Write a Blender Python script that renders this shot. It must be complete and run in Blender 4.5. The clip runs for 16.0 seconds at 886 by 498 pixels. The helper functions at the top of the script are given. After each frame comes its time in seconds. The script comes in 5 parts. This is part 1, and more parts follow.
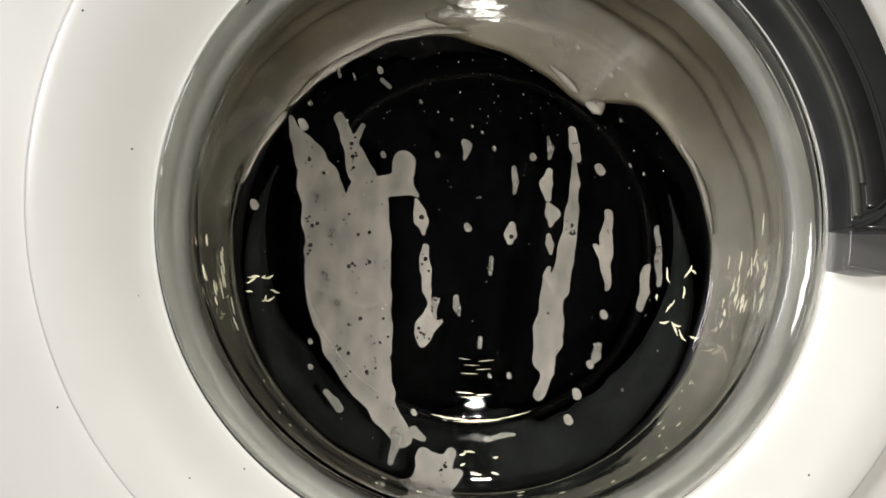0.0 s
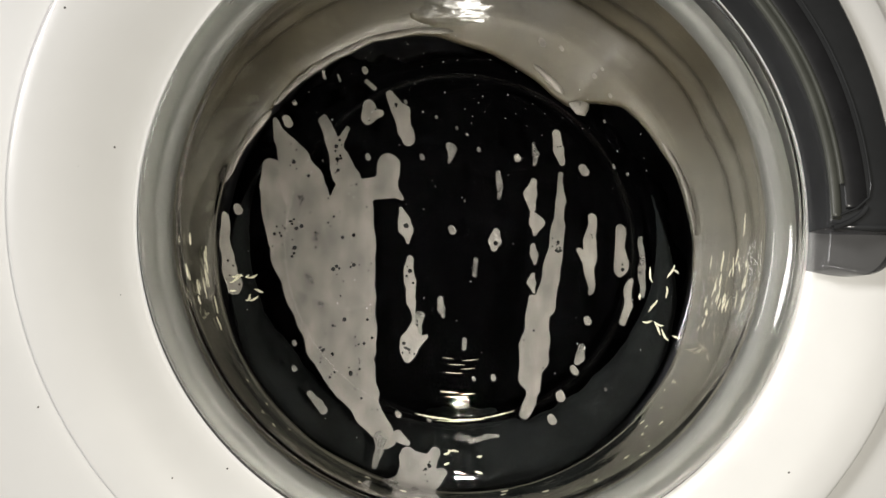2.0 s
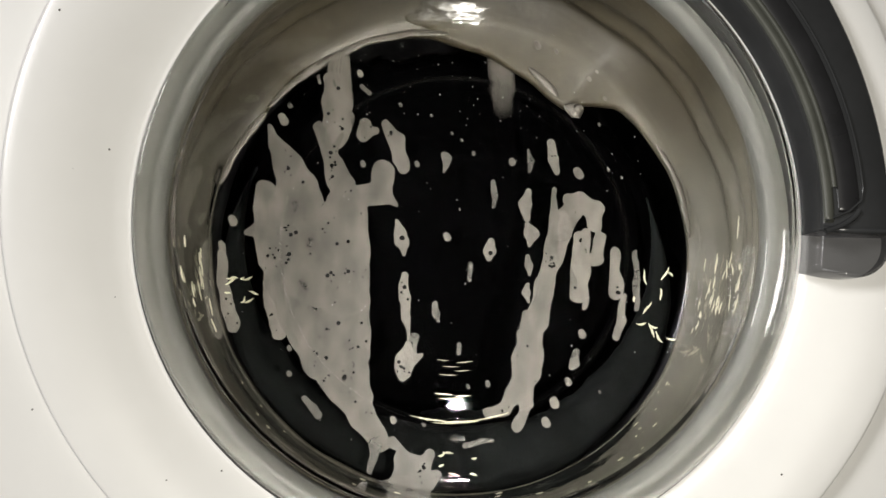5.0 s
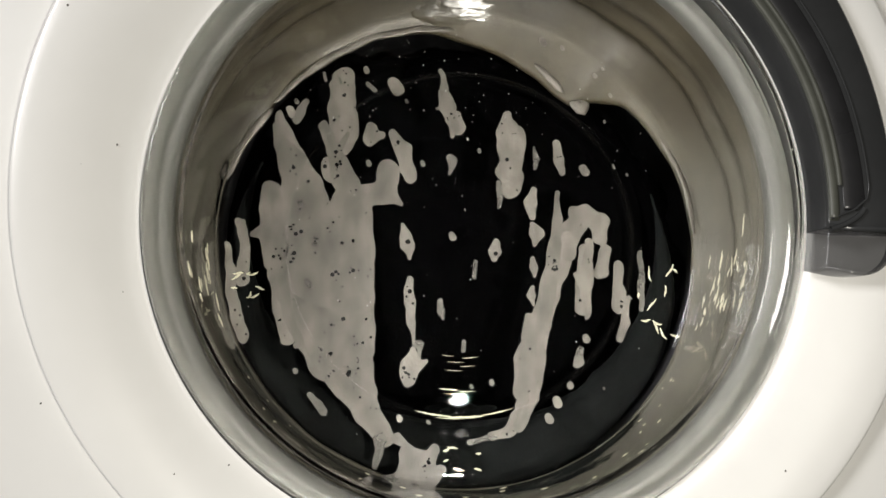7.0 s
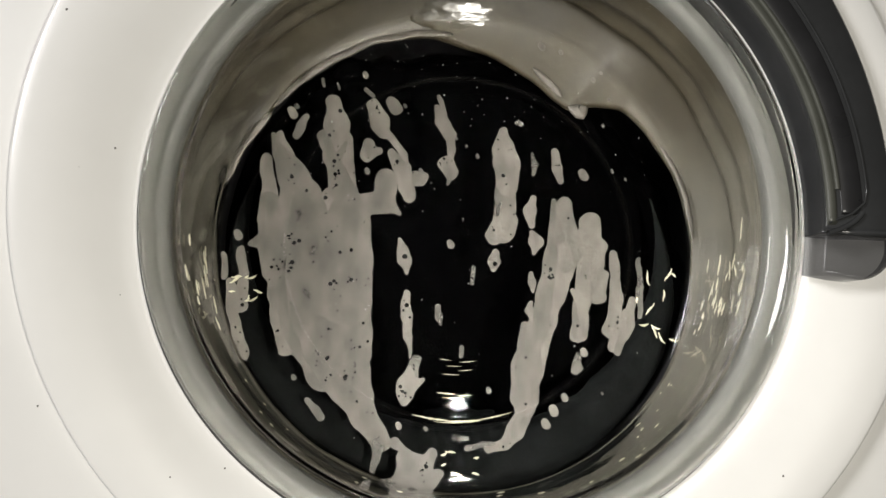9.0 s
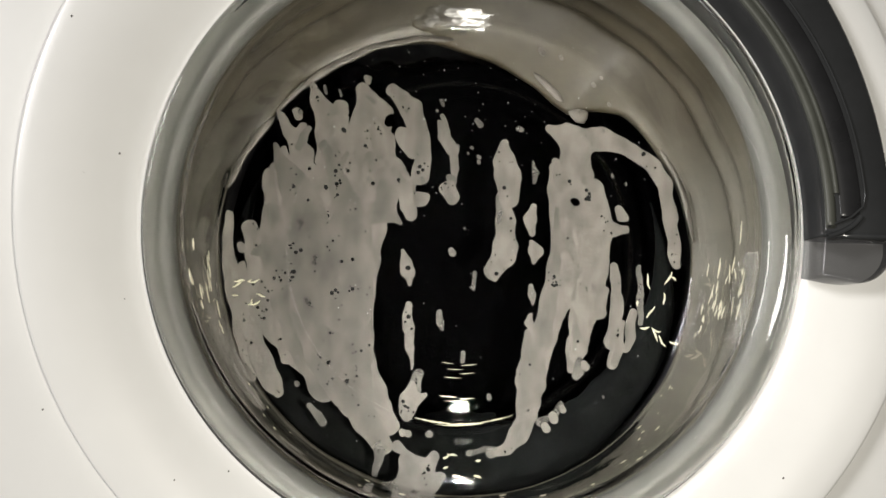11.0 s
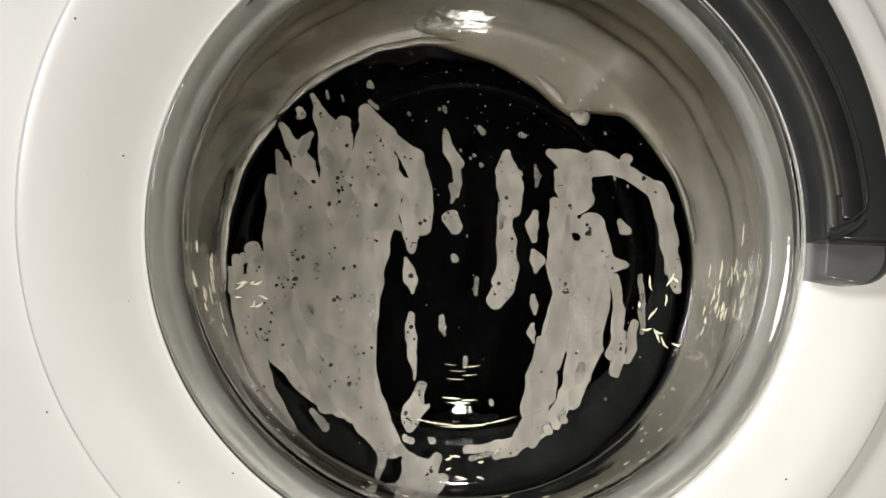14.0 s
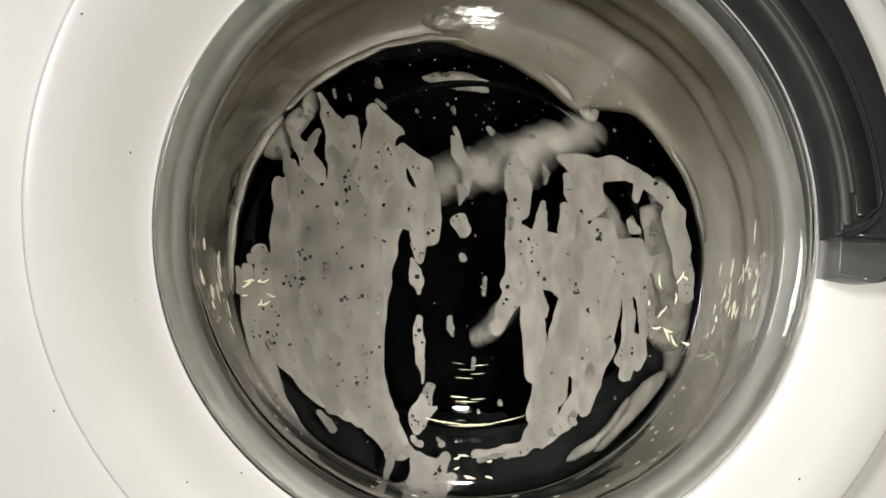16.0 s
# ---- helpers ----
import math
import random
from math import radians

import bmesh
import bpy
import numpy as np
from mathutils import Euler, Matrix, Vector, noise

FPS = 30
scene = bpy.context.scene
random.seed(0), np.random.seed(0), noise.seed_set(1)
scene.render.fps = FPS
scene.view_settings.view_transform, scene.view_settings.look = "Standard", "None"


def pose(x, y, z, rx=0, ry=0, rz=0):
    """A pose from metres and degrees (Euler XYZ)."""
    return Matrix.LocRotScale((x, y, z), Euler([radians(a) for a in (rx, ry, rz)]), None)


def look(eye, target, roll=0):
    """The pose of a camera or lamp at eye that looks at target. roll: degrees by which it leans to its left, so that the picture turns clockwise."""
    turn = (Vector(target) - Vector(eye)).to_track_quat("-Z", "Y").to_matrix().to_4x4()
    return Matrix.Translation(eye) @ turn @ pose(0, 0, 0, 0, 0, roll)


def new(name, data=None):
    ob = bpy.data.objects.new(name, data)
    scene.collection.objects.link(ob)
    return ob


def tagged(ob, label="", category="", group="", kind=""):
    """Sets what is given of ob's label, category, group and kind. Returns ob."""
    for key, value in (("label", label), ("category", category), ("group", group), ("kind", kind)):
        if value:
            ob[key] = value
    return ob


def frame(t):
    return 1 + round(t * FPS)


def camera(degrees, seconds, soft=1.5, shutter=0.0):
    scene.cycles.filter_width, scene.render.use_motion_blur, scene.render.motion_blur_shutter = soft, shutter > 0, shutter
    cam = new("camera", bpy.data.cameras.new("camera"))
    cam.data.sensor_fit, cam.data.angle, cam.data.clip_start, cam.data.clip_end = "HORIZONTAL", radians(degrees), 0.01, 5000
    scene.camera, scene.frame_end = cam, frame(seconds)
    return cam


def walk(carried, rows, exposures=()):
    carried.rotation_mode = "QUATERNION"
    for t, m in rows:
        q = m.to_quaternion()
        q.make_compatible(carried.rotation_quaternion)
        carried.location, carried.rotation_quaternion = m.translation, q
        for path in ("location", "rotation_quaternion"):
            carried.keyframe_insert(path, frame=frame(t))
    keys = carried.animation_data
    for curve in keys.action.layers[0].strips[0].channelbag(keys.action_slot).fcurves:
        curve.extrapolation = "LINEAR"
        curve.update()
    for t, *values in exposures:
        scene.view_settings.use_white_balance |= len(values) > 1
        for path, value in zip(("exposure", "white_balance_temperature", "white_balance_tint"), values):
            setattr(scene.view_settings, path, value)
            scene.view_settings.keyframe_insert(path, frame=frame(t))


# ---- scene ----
# ---- camera ----
cam = camera(60.0, 16.0, shutter=0.5)
walk(cam, [
    (0.0, pose(-0.0296, -0.3808, -0.0552, 96.507, -0.078, -1.201)),
    (0.5, pose(-0.0291, -0.3807, -0.0556, 96.501, -0.341, -0.937)),
    (1.0, pose(-0.0315, -0.3822, -0.0549, 96.316, -0.280, -1.477)),
    (1.5, pose(-0.0307, -0.3810, -0.0552, 96.232, -0.206, -1.803)),
    (2.0, pose(-0.0287, -0.3815, -0.0562, 96.595, -0.048, -2.252)),
    (2.5, pose(-0.0287, -0.3824, -0.0548, 96.655, 0.114, -2.200)),
    (3.0, pose(-0.0286, -0.3820, -0.0550, 96.589, 0.110, -1.914)),
    (3.5, pose(-0.0287, -0.3830, -0.0556, 96.750, 0.041, -1.983)),
    (4.0, pose(-0.0284, -0.3828, -0.0561, 96.795, 0.094, -2.861)),
    (6.5, pose(-0.0273, -0.3824, -0.0541, 96.267, -0.373, -1.881)),
    (7.0, pose(-0.0309, -0.3839, -0.0546, 96.228, -0.303, -2.522)),
    (7.5, pose(-0.0292, -0.3844, -0.0554, 96.615, -0.306, -2.263)),
    (8.0, pose(-0.0270, -0.3846, -0.0549, 96.524, -0.309, -1.831)),
    (8.5, pose(-0.0283, -0.3846, -0.0553, 96.609, -0.256, -2.317)),
    (9.0, pose(-0.0271, -0.3840, -0.0555, 96.628, -0.431, -2.213)),
    (11.5, pose(-0.0289, -0.3872, -0.0554, 96.896, -0.307, -2.221)),
    (12.0, pose(-0.0297, -0.3868, -0.0551, 96.802, -0.389, -2.545)),
    (12.5, pose(-0.0300, -0.3872, -0.0547, 96.765, -0.350, -2.586)),
    (13.0, pose(-0.0309, -0.3870, -0.0558, 96.901, -0.381, -2.652)),
    (13.5, pose(-0.0326, -0.3874, -0.0551, 96.899, -0.204, -2.772)),
    (14.0, pose(-0.0317, -0.3876, -0.0543, 96.850, -0.286, -2.426)),
    (14.5, pose(-0.0320, -0.3874, -0.0559, 96.977, -0.339, -2.493)),
    (15.0, pose(-0.0329, -0.3870, -0.0553, 96.743, -0.378, -2.150)),
    (15.5, pose(-0.0300, -0.3873, -0.0556, 96.859, -0.332, -1.811)),
    (16.0, pose(-0.0363, -0.3840, -0.0541, 96.710, -0.297, -2.390)),
])

# ---- light ----
world = bpy.data.worlds.new("room_air")
world.use_nodes = True
world.node_tree.nodes["Background"].inputs[0].default_value = (1.0, 0.93, 0.82, 1)
world.node_tree.nodes["Background"].inputs[1].default_value = 0.01
scene.world = world
scene.view_settings.exposure = 0.0


def lamp(name, place, target, size, watts, colour):
    data = bpy.data.lights.new(name, "AREA")
    data.shape, data.size, data.energy, data.color = "DISK", size, watts, colour
    ob = new(name, data)
    ob.matrix_world = look(place, target)
    return ob


lamp("torch_light", (0.030, -0.400, -0.082), (0.0, 0.0, 0.0), 0.012, 1.38, (1.0, 0.955, 0.86))
# unseen fill lamp, added for the broad light from the left
lamp("left_fill", (-1.45, -1.10, 0.70), (-0.1, 0.0, 0.0), 0.6, 30.0, (0.985, 0.97, 0.965))


# ---- materials ----
def material(name, colour, rough=0.5, metal=0.0, spread=0.12, scale=60.0, bump=0.0, bump_scale=300.0, alpha=1.0, trans=0.0, ior=1.45, coat=0.0, sub=0.0, coat_rough=0.05):
    """A surface with large and fine variation of colour, uneven gloss and fine relief."""
    m = bpy.data.materials.new(name)
    m.use_nodes = True
    nt = m.node_tree
    p = nt.nodes["Principled BSDF"]
    tc = nt.nodes.new("ShaderNodeTexCoord")
    n1, n2 = nt.nodes.new("ShaderNodeTexNoise"), nt.nodes.new("ShaderNodeTexNoise")
    n1.inputs["Scale"].default_value, n2.inputs["Scale"].default_value = scale, scale * 7
    n1.inputs["Detail"].default_value = n2.inputs["Detail"].default_value = 4
    add = nt.nodes.new("ShaderNodeMath")
    add.operation = "MULTIPLY_ADD"
    add.inputs[1].default_value = 0.35
    ramp = nt.nodes.new("ShaderNodeMapRange")
    ramp.inputs["From Min"].default_value, ramp.inputs["From Max"].default_value = 0.4, 0.95
    ramp.inputs["To Min"].default_value, ramp.inputs["To Max"].default_value = 1 - spread, 1 + spread
    mul = nt.nodes.new("ShaderNodeVectorMath")
    mul.operation = "SCALE"
    mul.inputs[0].default_value = colour
    for n in (n1, n2):
        nt.links.new(tc.outputs["Object"], n.inputs["Vector"])
    nt.links.new(n2.outputs["Fac"], add.inputs[0])
    nt.links.new(n1.outputs["Fac"], add.inputs[2])
    nt.links.new(add.outputs[0], ramp.inputs["Value"])
    nt.links.new(ramp.outputs[0], mul.inputs["Scale"])
    nt.links.new(mul.outputs[0], p.inputs["Base Color"])
    gloss = nt.nodes.new("ShaderNodeMapRange")
    gloss.inputs["To Min"].default_value, gloss.inputs["To Max"].default_value = rough * 0.8, min(1, rough * 1.25)
    nt.links.new(n1.outputs["Fac"], gloss.inputs["Value"])
    nt.links.new(gloss.outputs[0], p.inputs["Roughness"])
    p.inputs["Metallic"].default_value, p.inputs["IOR"].default_value = metal, ior
    p.inputs["Transmission Weight"].default_value, p.inputs["Alpha"].default_value = trans, alpha
    p.inputs["Coat Weight"].default_value = coat
    p.inputs["Coat Roughness"].default_value = coat_rough
    if sub:
        p.inputs["Subsurface Weight"].default_value = sub
        p.inputs["Subsurface Scale"].default_value = 0.003
    if bump:
        n3, b = nt.nodes.new("ShaderNodeTexNoise"), nt.nodes.new("ShaderNodeBump")
        n3.inputs["Scale"].default_value = bump_scale
        b.inputs["Strength"].default_value, b.inputs["Distance"].default_value = bump, 0.001
        nt.links.new(tc.outputs["Object"], n3.inputs["Vector"])
        nt.links.new(n3.outputs["Fac"], b.inputs["Height"])
        nt.links.new(b.outputs[0], p.inputs["Normal"])
    return m


def foam_material(name, colour, thin):
    """Soap foam: mottled, a little see-through where it is thin, with fine bubbles."""
    m = material(name, colour, 0.45, spread=0.26, scale=80.0, bump=0.22, bump_scale=420.0)
    nt = m.node_tree
    p = nt.nodes["Principled BSDF"]
    tc = nt.nodes.new("ShaderNodeTexCoord")
    n = nt.nodes.new("ShaderNodeTexNoise")
    n.inputs["Scale"].default_value, n.inputs["Detail"].default_value = 48.0, 5
    stretch = nt.nodes.new("ShaderNodeMapping")
    stretch.inputs["Scale"].default_value = (1.15, 1.0, 0.6)
    nt.links.new(tc.outputs["Object"], stretch.inputs["Vector"])
    for other in [q for q in nt.nodes if q.type == "TEX_NOISE" and q.inputs["Scale"].default_value in (80.0, 560.0)]:
        nt.links.new(stretch.outputs[0], other.inputs["Vector"])
    for q in nt.nodes:
        if q.type == "MATH" and q.operation == "MULTIPLY_ADD":
            q.inputs[1].default_value = 0.12
        if q.type == "TEX_NOISE" and q.inputs["Scale"].default_value == 80.0:
            q.inputs["Detail"].default_value = 1.5
        if q.type == "MAP_RANGE" and abs(q.inputs["From Max"].default_value - 0.95) < 1e-4:
            q.inputs["From Min"].default_value, q.inputs["From Max"].default_value = 0.38, 0.74
    r = nt.nodes.new("ShaderNodeMapRange")
    r.inputs["From Min"].default_value, r.inputs["From Max"].default_value = 0.3, 0.7
    r.inputs["To Min"].default_value, r.inputs["To Max"].default_value = 1 - thin, 1.0
    nt.links.new(tc.outputs["Object"], n.inputs["Vector"])
    nt.links.new(n.outputs["Fac"], r.inputs["Value"])
    film = nt.nodes.new("ShaderNodeAttribute")
    film.attribute_name = "film"
    both = nt.nodes.new("ShaderNodeMath")
    both.operation = "MULTIPLY"
    nt.links.new(r.outputs[0], both.inputs[0])
    nt.links.new(film.outputs["Fac"], both.inputs[1])
    if thin:
        nt.links.new(both.outputs[0], p.inputs["Alpha"])
    return m


WHITE = material("white_enamel", (0.80, 0.79, 0.76), 0.32, spread=0.03, scale=9, coat=0.3)
GLASS = material("door_glass", (0.90, 0.90, 0.885), 0.0, trans=1.0, spread=0.01, ior=1.45, bump=0.035, bump_scale=230)
RUBBER = material("grey_rubber", (0.092, 0.086, 0.066), 0.5, spread=0.35, scale=20, bump=0.3, bump_scale=180, coat=0.10, coat_rough=0.25)
HANDLE = material("smoked_plastic", (0.034, 0.035, 0.036), 0.16, spread=0.15, scale=30)
SMOKE = material("smoked_clear_plastic", (0.035, 0.035, 0.038), 0.14, spread=0.1, scale=30, alpha=0.70)
POCKET = material("smoked_plastic_inner", (0.064, 0.066, 0.056), 0.35, spread=0.2, scale=40)
CHANNEL_SHADE = material("smoked_plastic_shaded", (0.020, 0.020, 0.021), 0.28, spread=0.2, scale=40)
FRAME = material("grey_plastic", (0.095, 0.096, 0.088), 0.4, spread=0.1, scale=30)
BUBBLE = material("bubble_dark", (0.012, 0.012, 0.012), 0.12)
GAP = material("dark_joint", (0.03, 0.03, 0.028), 0.6)
CLOTH = material("black_cloth", (0.0022, 0.0022, 0.0026), 0.9, spread=0.5, scale=14, bump=0.3, bump_scale=500, ior=1.12)
NAVY = material("dark_wet_cloth", (0.0076, 0.0086, 0.0086), 0.8, spread=0.5, scale=20, bump=0.4, bump_scale=400, ior=1.2)
STEEL = material("drum_steel", (0.06, 0.06, 0.065), 0.35, metal=0.8, spread=0.2)
WATER = material("water_drop", (0.75, 0.76, 0.74), 0.08, spread=0.05, alpha=0.35)
# torch glints on the glass, put in as a pale colour
GLINT = material("pale_glint", (0.80, 0.76, 0.58), 0.10, spread=0.1, alpha=0.85, coat=1.0)
# glossy rubber for the added bulge that carries the torch's glare
GLARE = material("glare_rubber", (0.060, 0.053, 0.037), 0.3, spread=0.3, scale=40, bump=0.4, bump_scale=300, coat=1.0, coat_rough=0.2)


def brown_shade(mat, tint):
    """Brown residue and shade of the upper seal, both as colour, with a ragged edge."""
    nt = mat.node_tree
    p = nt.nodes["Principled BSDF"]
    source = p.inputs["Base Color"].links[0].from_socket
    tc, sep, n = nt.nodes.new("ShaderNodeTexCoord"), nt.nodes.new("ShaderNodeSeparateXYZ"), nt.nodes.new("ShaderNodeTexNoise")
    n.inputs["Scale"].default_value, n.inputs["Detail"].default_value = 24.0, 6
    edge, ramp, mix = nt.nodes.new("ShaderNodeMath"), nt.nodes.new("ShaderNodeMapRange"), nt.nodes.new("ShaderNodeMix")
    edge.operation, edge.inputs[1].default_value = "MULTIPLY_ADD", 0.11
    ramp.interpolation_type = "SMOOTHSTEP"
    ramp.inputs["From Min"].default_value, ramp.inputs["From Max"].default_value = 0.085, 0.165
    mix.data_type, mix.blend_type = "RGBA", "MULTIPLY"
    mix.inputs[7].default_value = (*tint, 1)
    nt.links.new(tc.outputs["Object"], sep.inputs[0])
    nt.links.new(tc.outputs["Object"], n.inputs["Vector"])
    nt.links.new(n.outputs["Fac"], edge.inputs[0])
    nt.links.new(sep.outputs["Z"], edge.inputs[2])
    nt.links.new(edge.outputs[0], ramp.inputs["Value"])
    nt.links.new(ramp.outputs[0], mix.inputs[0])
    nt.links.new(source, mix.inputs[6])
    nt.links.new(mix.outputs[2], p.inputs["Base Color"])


# browns the top of the seal and paints its shade there
brown_shade(RUBBER, (0.62, 0.56, 0.46))
SPECK = material("dirt", (0.08, 0.07, 0.06), 0.7)
FOAMS = {
    "mid": foam_material("thick_foam", (0.096, 0.0885, 0.077), 0.12),
    "splash": foam_material("flying_foam", (0.24, 0.23, 0.205), 0.5),
    "new": foam_material("fresh_foam", (0.115, 0.1055, 0.0925), 0.0),
    "film": foam_material("thin_suds", (0.105, 0.099, 0.089), 0.40),
}
# surfaces of the unseen room: near black, so that the glass reflects little
PLASTER = material("plaster", (0.016, 0.015, 0.014), 0.8, spread=0.06, scale=4, bump=0.1)
TILE = material("floor_tile", (0.035, 0.033, 0.030), 0.4, spread=0.15, scale=8)


def part(name, bm, mat, parent=None, label="", smooth=True):
    me = bpy.data.meshes.new(name)
    bmesh.ops.recalc_face_normals(bm, faces=bm.faces)
    bm.to_mesh(me)
    bm.free()
    me.materials.append(mat)
    if smooth:
        for f in me.polygons:
            f.use_smooth = True
    ob = new(name, me)
    ob.parent = parent
    if label:
        tagged(ob, label)
    return ob


def thing(name, label, category, group="", kind=""):
    return tagged(new(name), label, category, group, kind)


def revolve(profile, steps=128, start=0.0, end=360.0, closed=True, radius=None):
    """Turns a profile of (r, y) round the door's axis; radius(r, y, a) may shift r by the angle."""
    bm = bmesh.new()
    full = abs(end - start) >= 360
    count = steps if full else steps + 1
    rings = []
    for i in range(count):
        a = radians(start + (end - start) * i / steps)
        ring = []
        for r, y in profile:
            q = radius(r, y, a) if radius else r
            ring.append(bm.verts.new((q * math.cos(a), y, q * math.sin(a))))
        rings.append(ring)
    n = len(profile)
    for i in range(count if full else count - 1):
        a, b = rings[i], rings[(i + 1) % count]
        for j in range(n if closed else n - 1):
            k = (j + 1) % n
            bm.faces.new((a[j], a[k], b[k], b[j]))
    if not full and closed:
        bm.faces.new(rings[0])
        bm.faces.new(rings[-1][::-1])
    return bm


def smooth_profile(points, n=6):
    """A rounded line through a few (r, y) corners."""
    out = []
    pts = [points[0], *points, points[-1]]
    for i in range(1, len(pts) - 2):
        p0, p1, p2, p3 = (Vector(p) for p in pts[i - 1:i + 3])
        for k in range(n):
            t = k / n
            out.append(tuple(0.5 * (2 * p1 + (p2 - p0) * t + (2 * p0 - 5 * p1 + 4 * p2 - p3) * t * t + (3 * p1 - p0 - 3 * p2 + p3) * t ** 3)))
    return out + [points[-1]]


def box(x0, x1, y0, y1, z0, z1, bevel=0.0):
    bm = bmesh.new()
    bmesh.ops.create_cube(bm, size=1, matrix=Matrix.LocRotScale(((x0 + x1) / 2, (y0 + y1) / 2, (z0 + z1) / 2), None, (x1 - x0, y1 - y0, z1 - z0)))
    if bevel:
        bmesh.ops.bevel(bm, geom=bm.edges[:], offset=bevel, segments=3, affect="EDGES")
    return bm


# ---- room (the door's centre is the origin; the floor lies 0.50 m below it) ----
# unseen walls, added to close the room and keep its reflections dark
for name, ext in (("wall_north", (-1.6, 1.6, 0.62, 0.72, -0.5, 1.8)), ("wall_south", (-1.6, 1.6, -3.1, -3.0, -0.5, 1.8)),
                  ("wall_west", (-1.7, -1.6, -3.1, 0.72, -0.5, 1.8)), ("wall_east", (1.6, 1.7, -3.1, 0.72, -0.5, 1.8))):
    tagged(part(name, box(*ext), PLASTER, smooth=False), "unseen room wall, near black to keep reflections in the glass dark", "wall", kind="structure")
tagged(part("ceiling", box(-1.7, 1.7, -3.1, 0.72, 1.8, 1.9), PLASTER, smooth=False), "unseen ceiling, near black to keep reflections in the glass dark", "ceiling", kind="structure")
tagged(part("floor", box(-1.7, 1.7, -3.1, 0.72, -0.6, -0.5), TILE, smooth=False), "unseen floor, near black to keep reflections in the glass dark", "floor", kind="structure")

# ---- washing machine ----
machine = thing("washing_machine", "white front-loading washing machine with a round glass door", "washing machine")


def front_panel():
    """The cabinet's front with a round hole for the door."""
    bm = bmesh.new()
    n, outer, inner, back = 96, [], [], []
    for i in range(n):
        a = 2 * math.pi * i / n
        c, s = math.cos(a), math.sin(a)
        k = 1 / max(abs(c) / 0.298, abs(s) / 0.42)
        inner.append(bm.verts.new((0.0033 + 0.2260 * c, -0.004, 0.0237 + 0.2260 * s)))
        back.append(bm.verts.new((0.0033 + 0.2260 * c, 0.03, 0.0237 + 0.2260 * s)))
        outer.append(bm.verts.new((k * c, -0.004, k * s)))
    for i in range(n):
        j = (i + 1) % n
        bm.faces.new((inner[i], inner[j], outer[j], outer[i]))
        bm.faces.new((back[i], back[j], inner[j], inner[i]))
    return bm


part("front_panel", front_panel(), WHITE, machine, smooth=False)
for name, ext in (("side_panel", (-0.30, -0.2985, -0.004, 0.55, -0.48, 0.40)), ("side_panel", (0.2985, 0.30, 0.0, 0.55, -0.48, 0.40)),
                  ("top_panel", (-0.30, 0.30, 0.0, 0.55, 0.40, 0.42)), ("back_panel", (-0.298, 0.298, 0.54, 0.55, -0.48, 0.40)),
                  ("plinth", (-0.30, 0.30, 0.0, 0.55, -0.50, -0.4205))):
    part(name, box(*ext, 0.0006), WHITE, machine, smooth=False)
# inner tub, dark behind the seal
part("tub", revolve([(0.285, 0.10), (0.29, 0.10), (0.29, 0.50), (0.0001, 0.50), (0.0001, 0.495), (0.285, 0.495)], 64), STEEL, machine, "dark steel drum behind the door")

# ---- door ----


def bezel_mesh():
    """The white ring: its hole is round, its outer edge sits higher, so that it is broader at the top."""
    profile = smooth_profile([(0.0, 0.013), (0.0, 0.0062), (0.05, 0.0050), (0.14, 0.0028), (0.26, -0.0008), (0.40, -0.0048), (0.54, -0.0080), (0.68, -0.0102), (0.82, -0.0112), (0.93, -0.0112), (0.985, -0.0100), (1.0, -0.0046)], 5)
    bm = revolve(profile + [(0.94, -0.0042), (0.94, 0.010), (0.5, 0.013)], 192, radius=lambda u, y, a: 1.0 + u)
    for v in bm.verts:
        q = math.hypot(v.co.x, v.co.z)
        u, c, d = q - 1.0, v.co.x / q, v.co.z / q
        r = 0.1701 + u * (0.2290 - 0.1701)
        v.co.x, v.co.z = 0.0034 + r * c, 0.0094 + u * (0.0237 - 0.0094) + r * d
    return bm


def lean(bm):
    """The glass is set a little off the seal's axis: its rim lies higher than its far face."""
    for v in bm.verts:
        k = max(0.0, min(1.0, 1 - v.co.y / 0.072))
        v.co.x += 0.0034 * k
        v.co.z += 0.0094 * k
    return bm


door = part("door", bezel_mesh(), WHITE, machine, "round door with a glossy white plastic ring")
part("inner_frame", lean(revolve(smooth_profile([(0.1575, 0.0180), (0.1585, 0.0120), (0.1620, 0.0085), (0.1650, 0.0070), (0.1690, 0.0070)], 3) + [(0.1690, 0.020), (0.1590, 0.021)], 128)), FRAME, door, "grey plastic frame behind the glass rim")
part("joint_ring", lean(revolve([(0.1680, 0.0095), (0.1699, 0.0095), (0.1699, 0.0030), (0.1690, 0.0020), (0.1680, 0.0028)], 128)), GAP, door, "thin dark joint round the glass")

CAP_Y, CAP_R = 0.088, 1.5      # the bowl's far face: a shallow dome, metres


def dome(r, lift=0.0):
    return CAP_Y + lift - (CAP_R - math.sqrt(CAP_R * CAP_R - r * r))


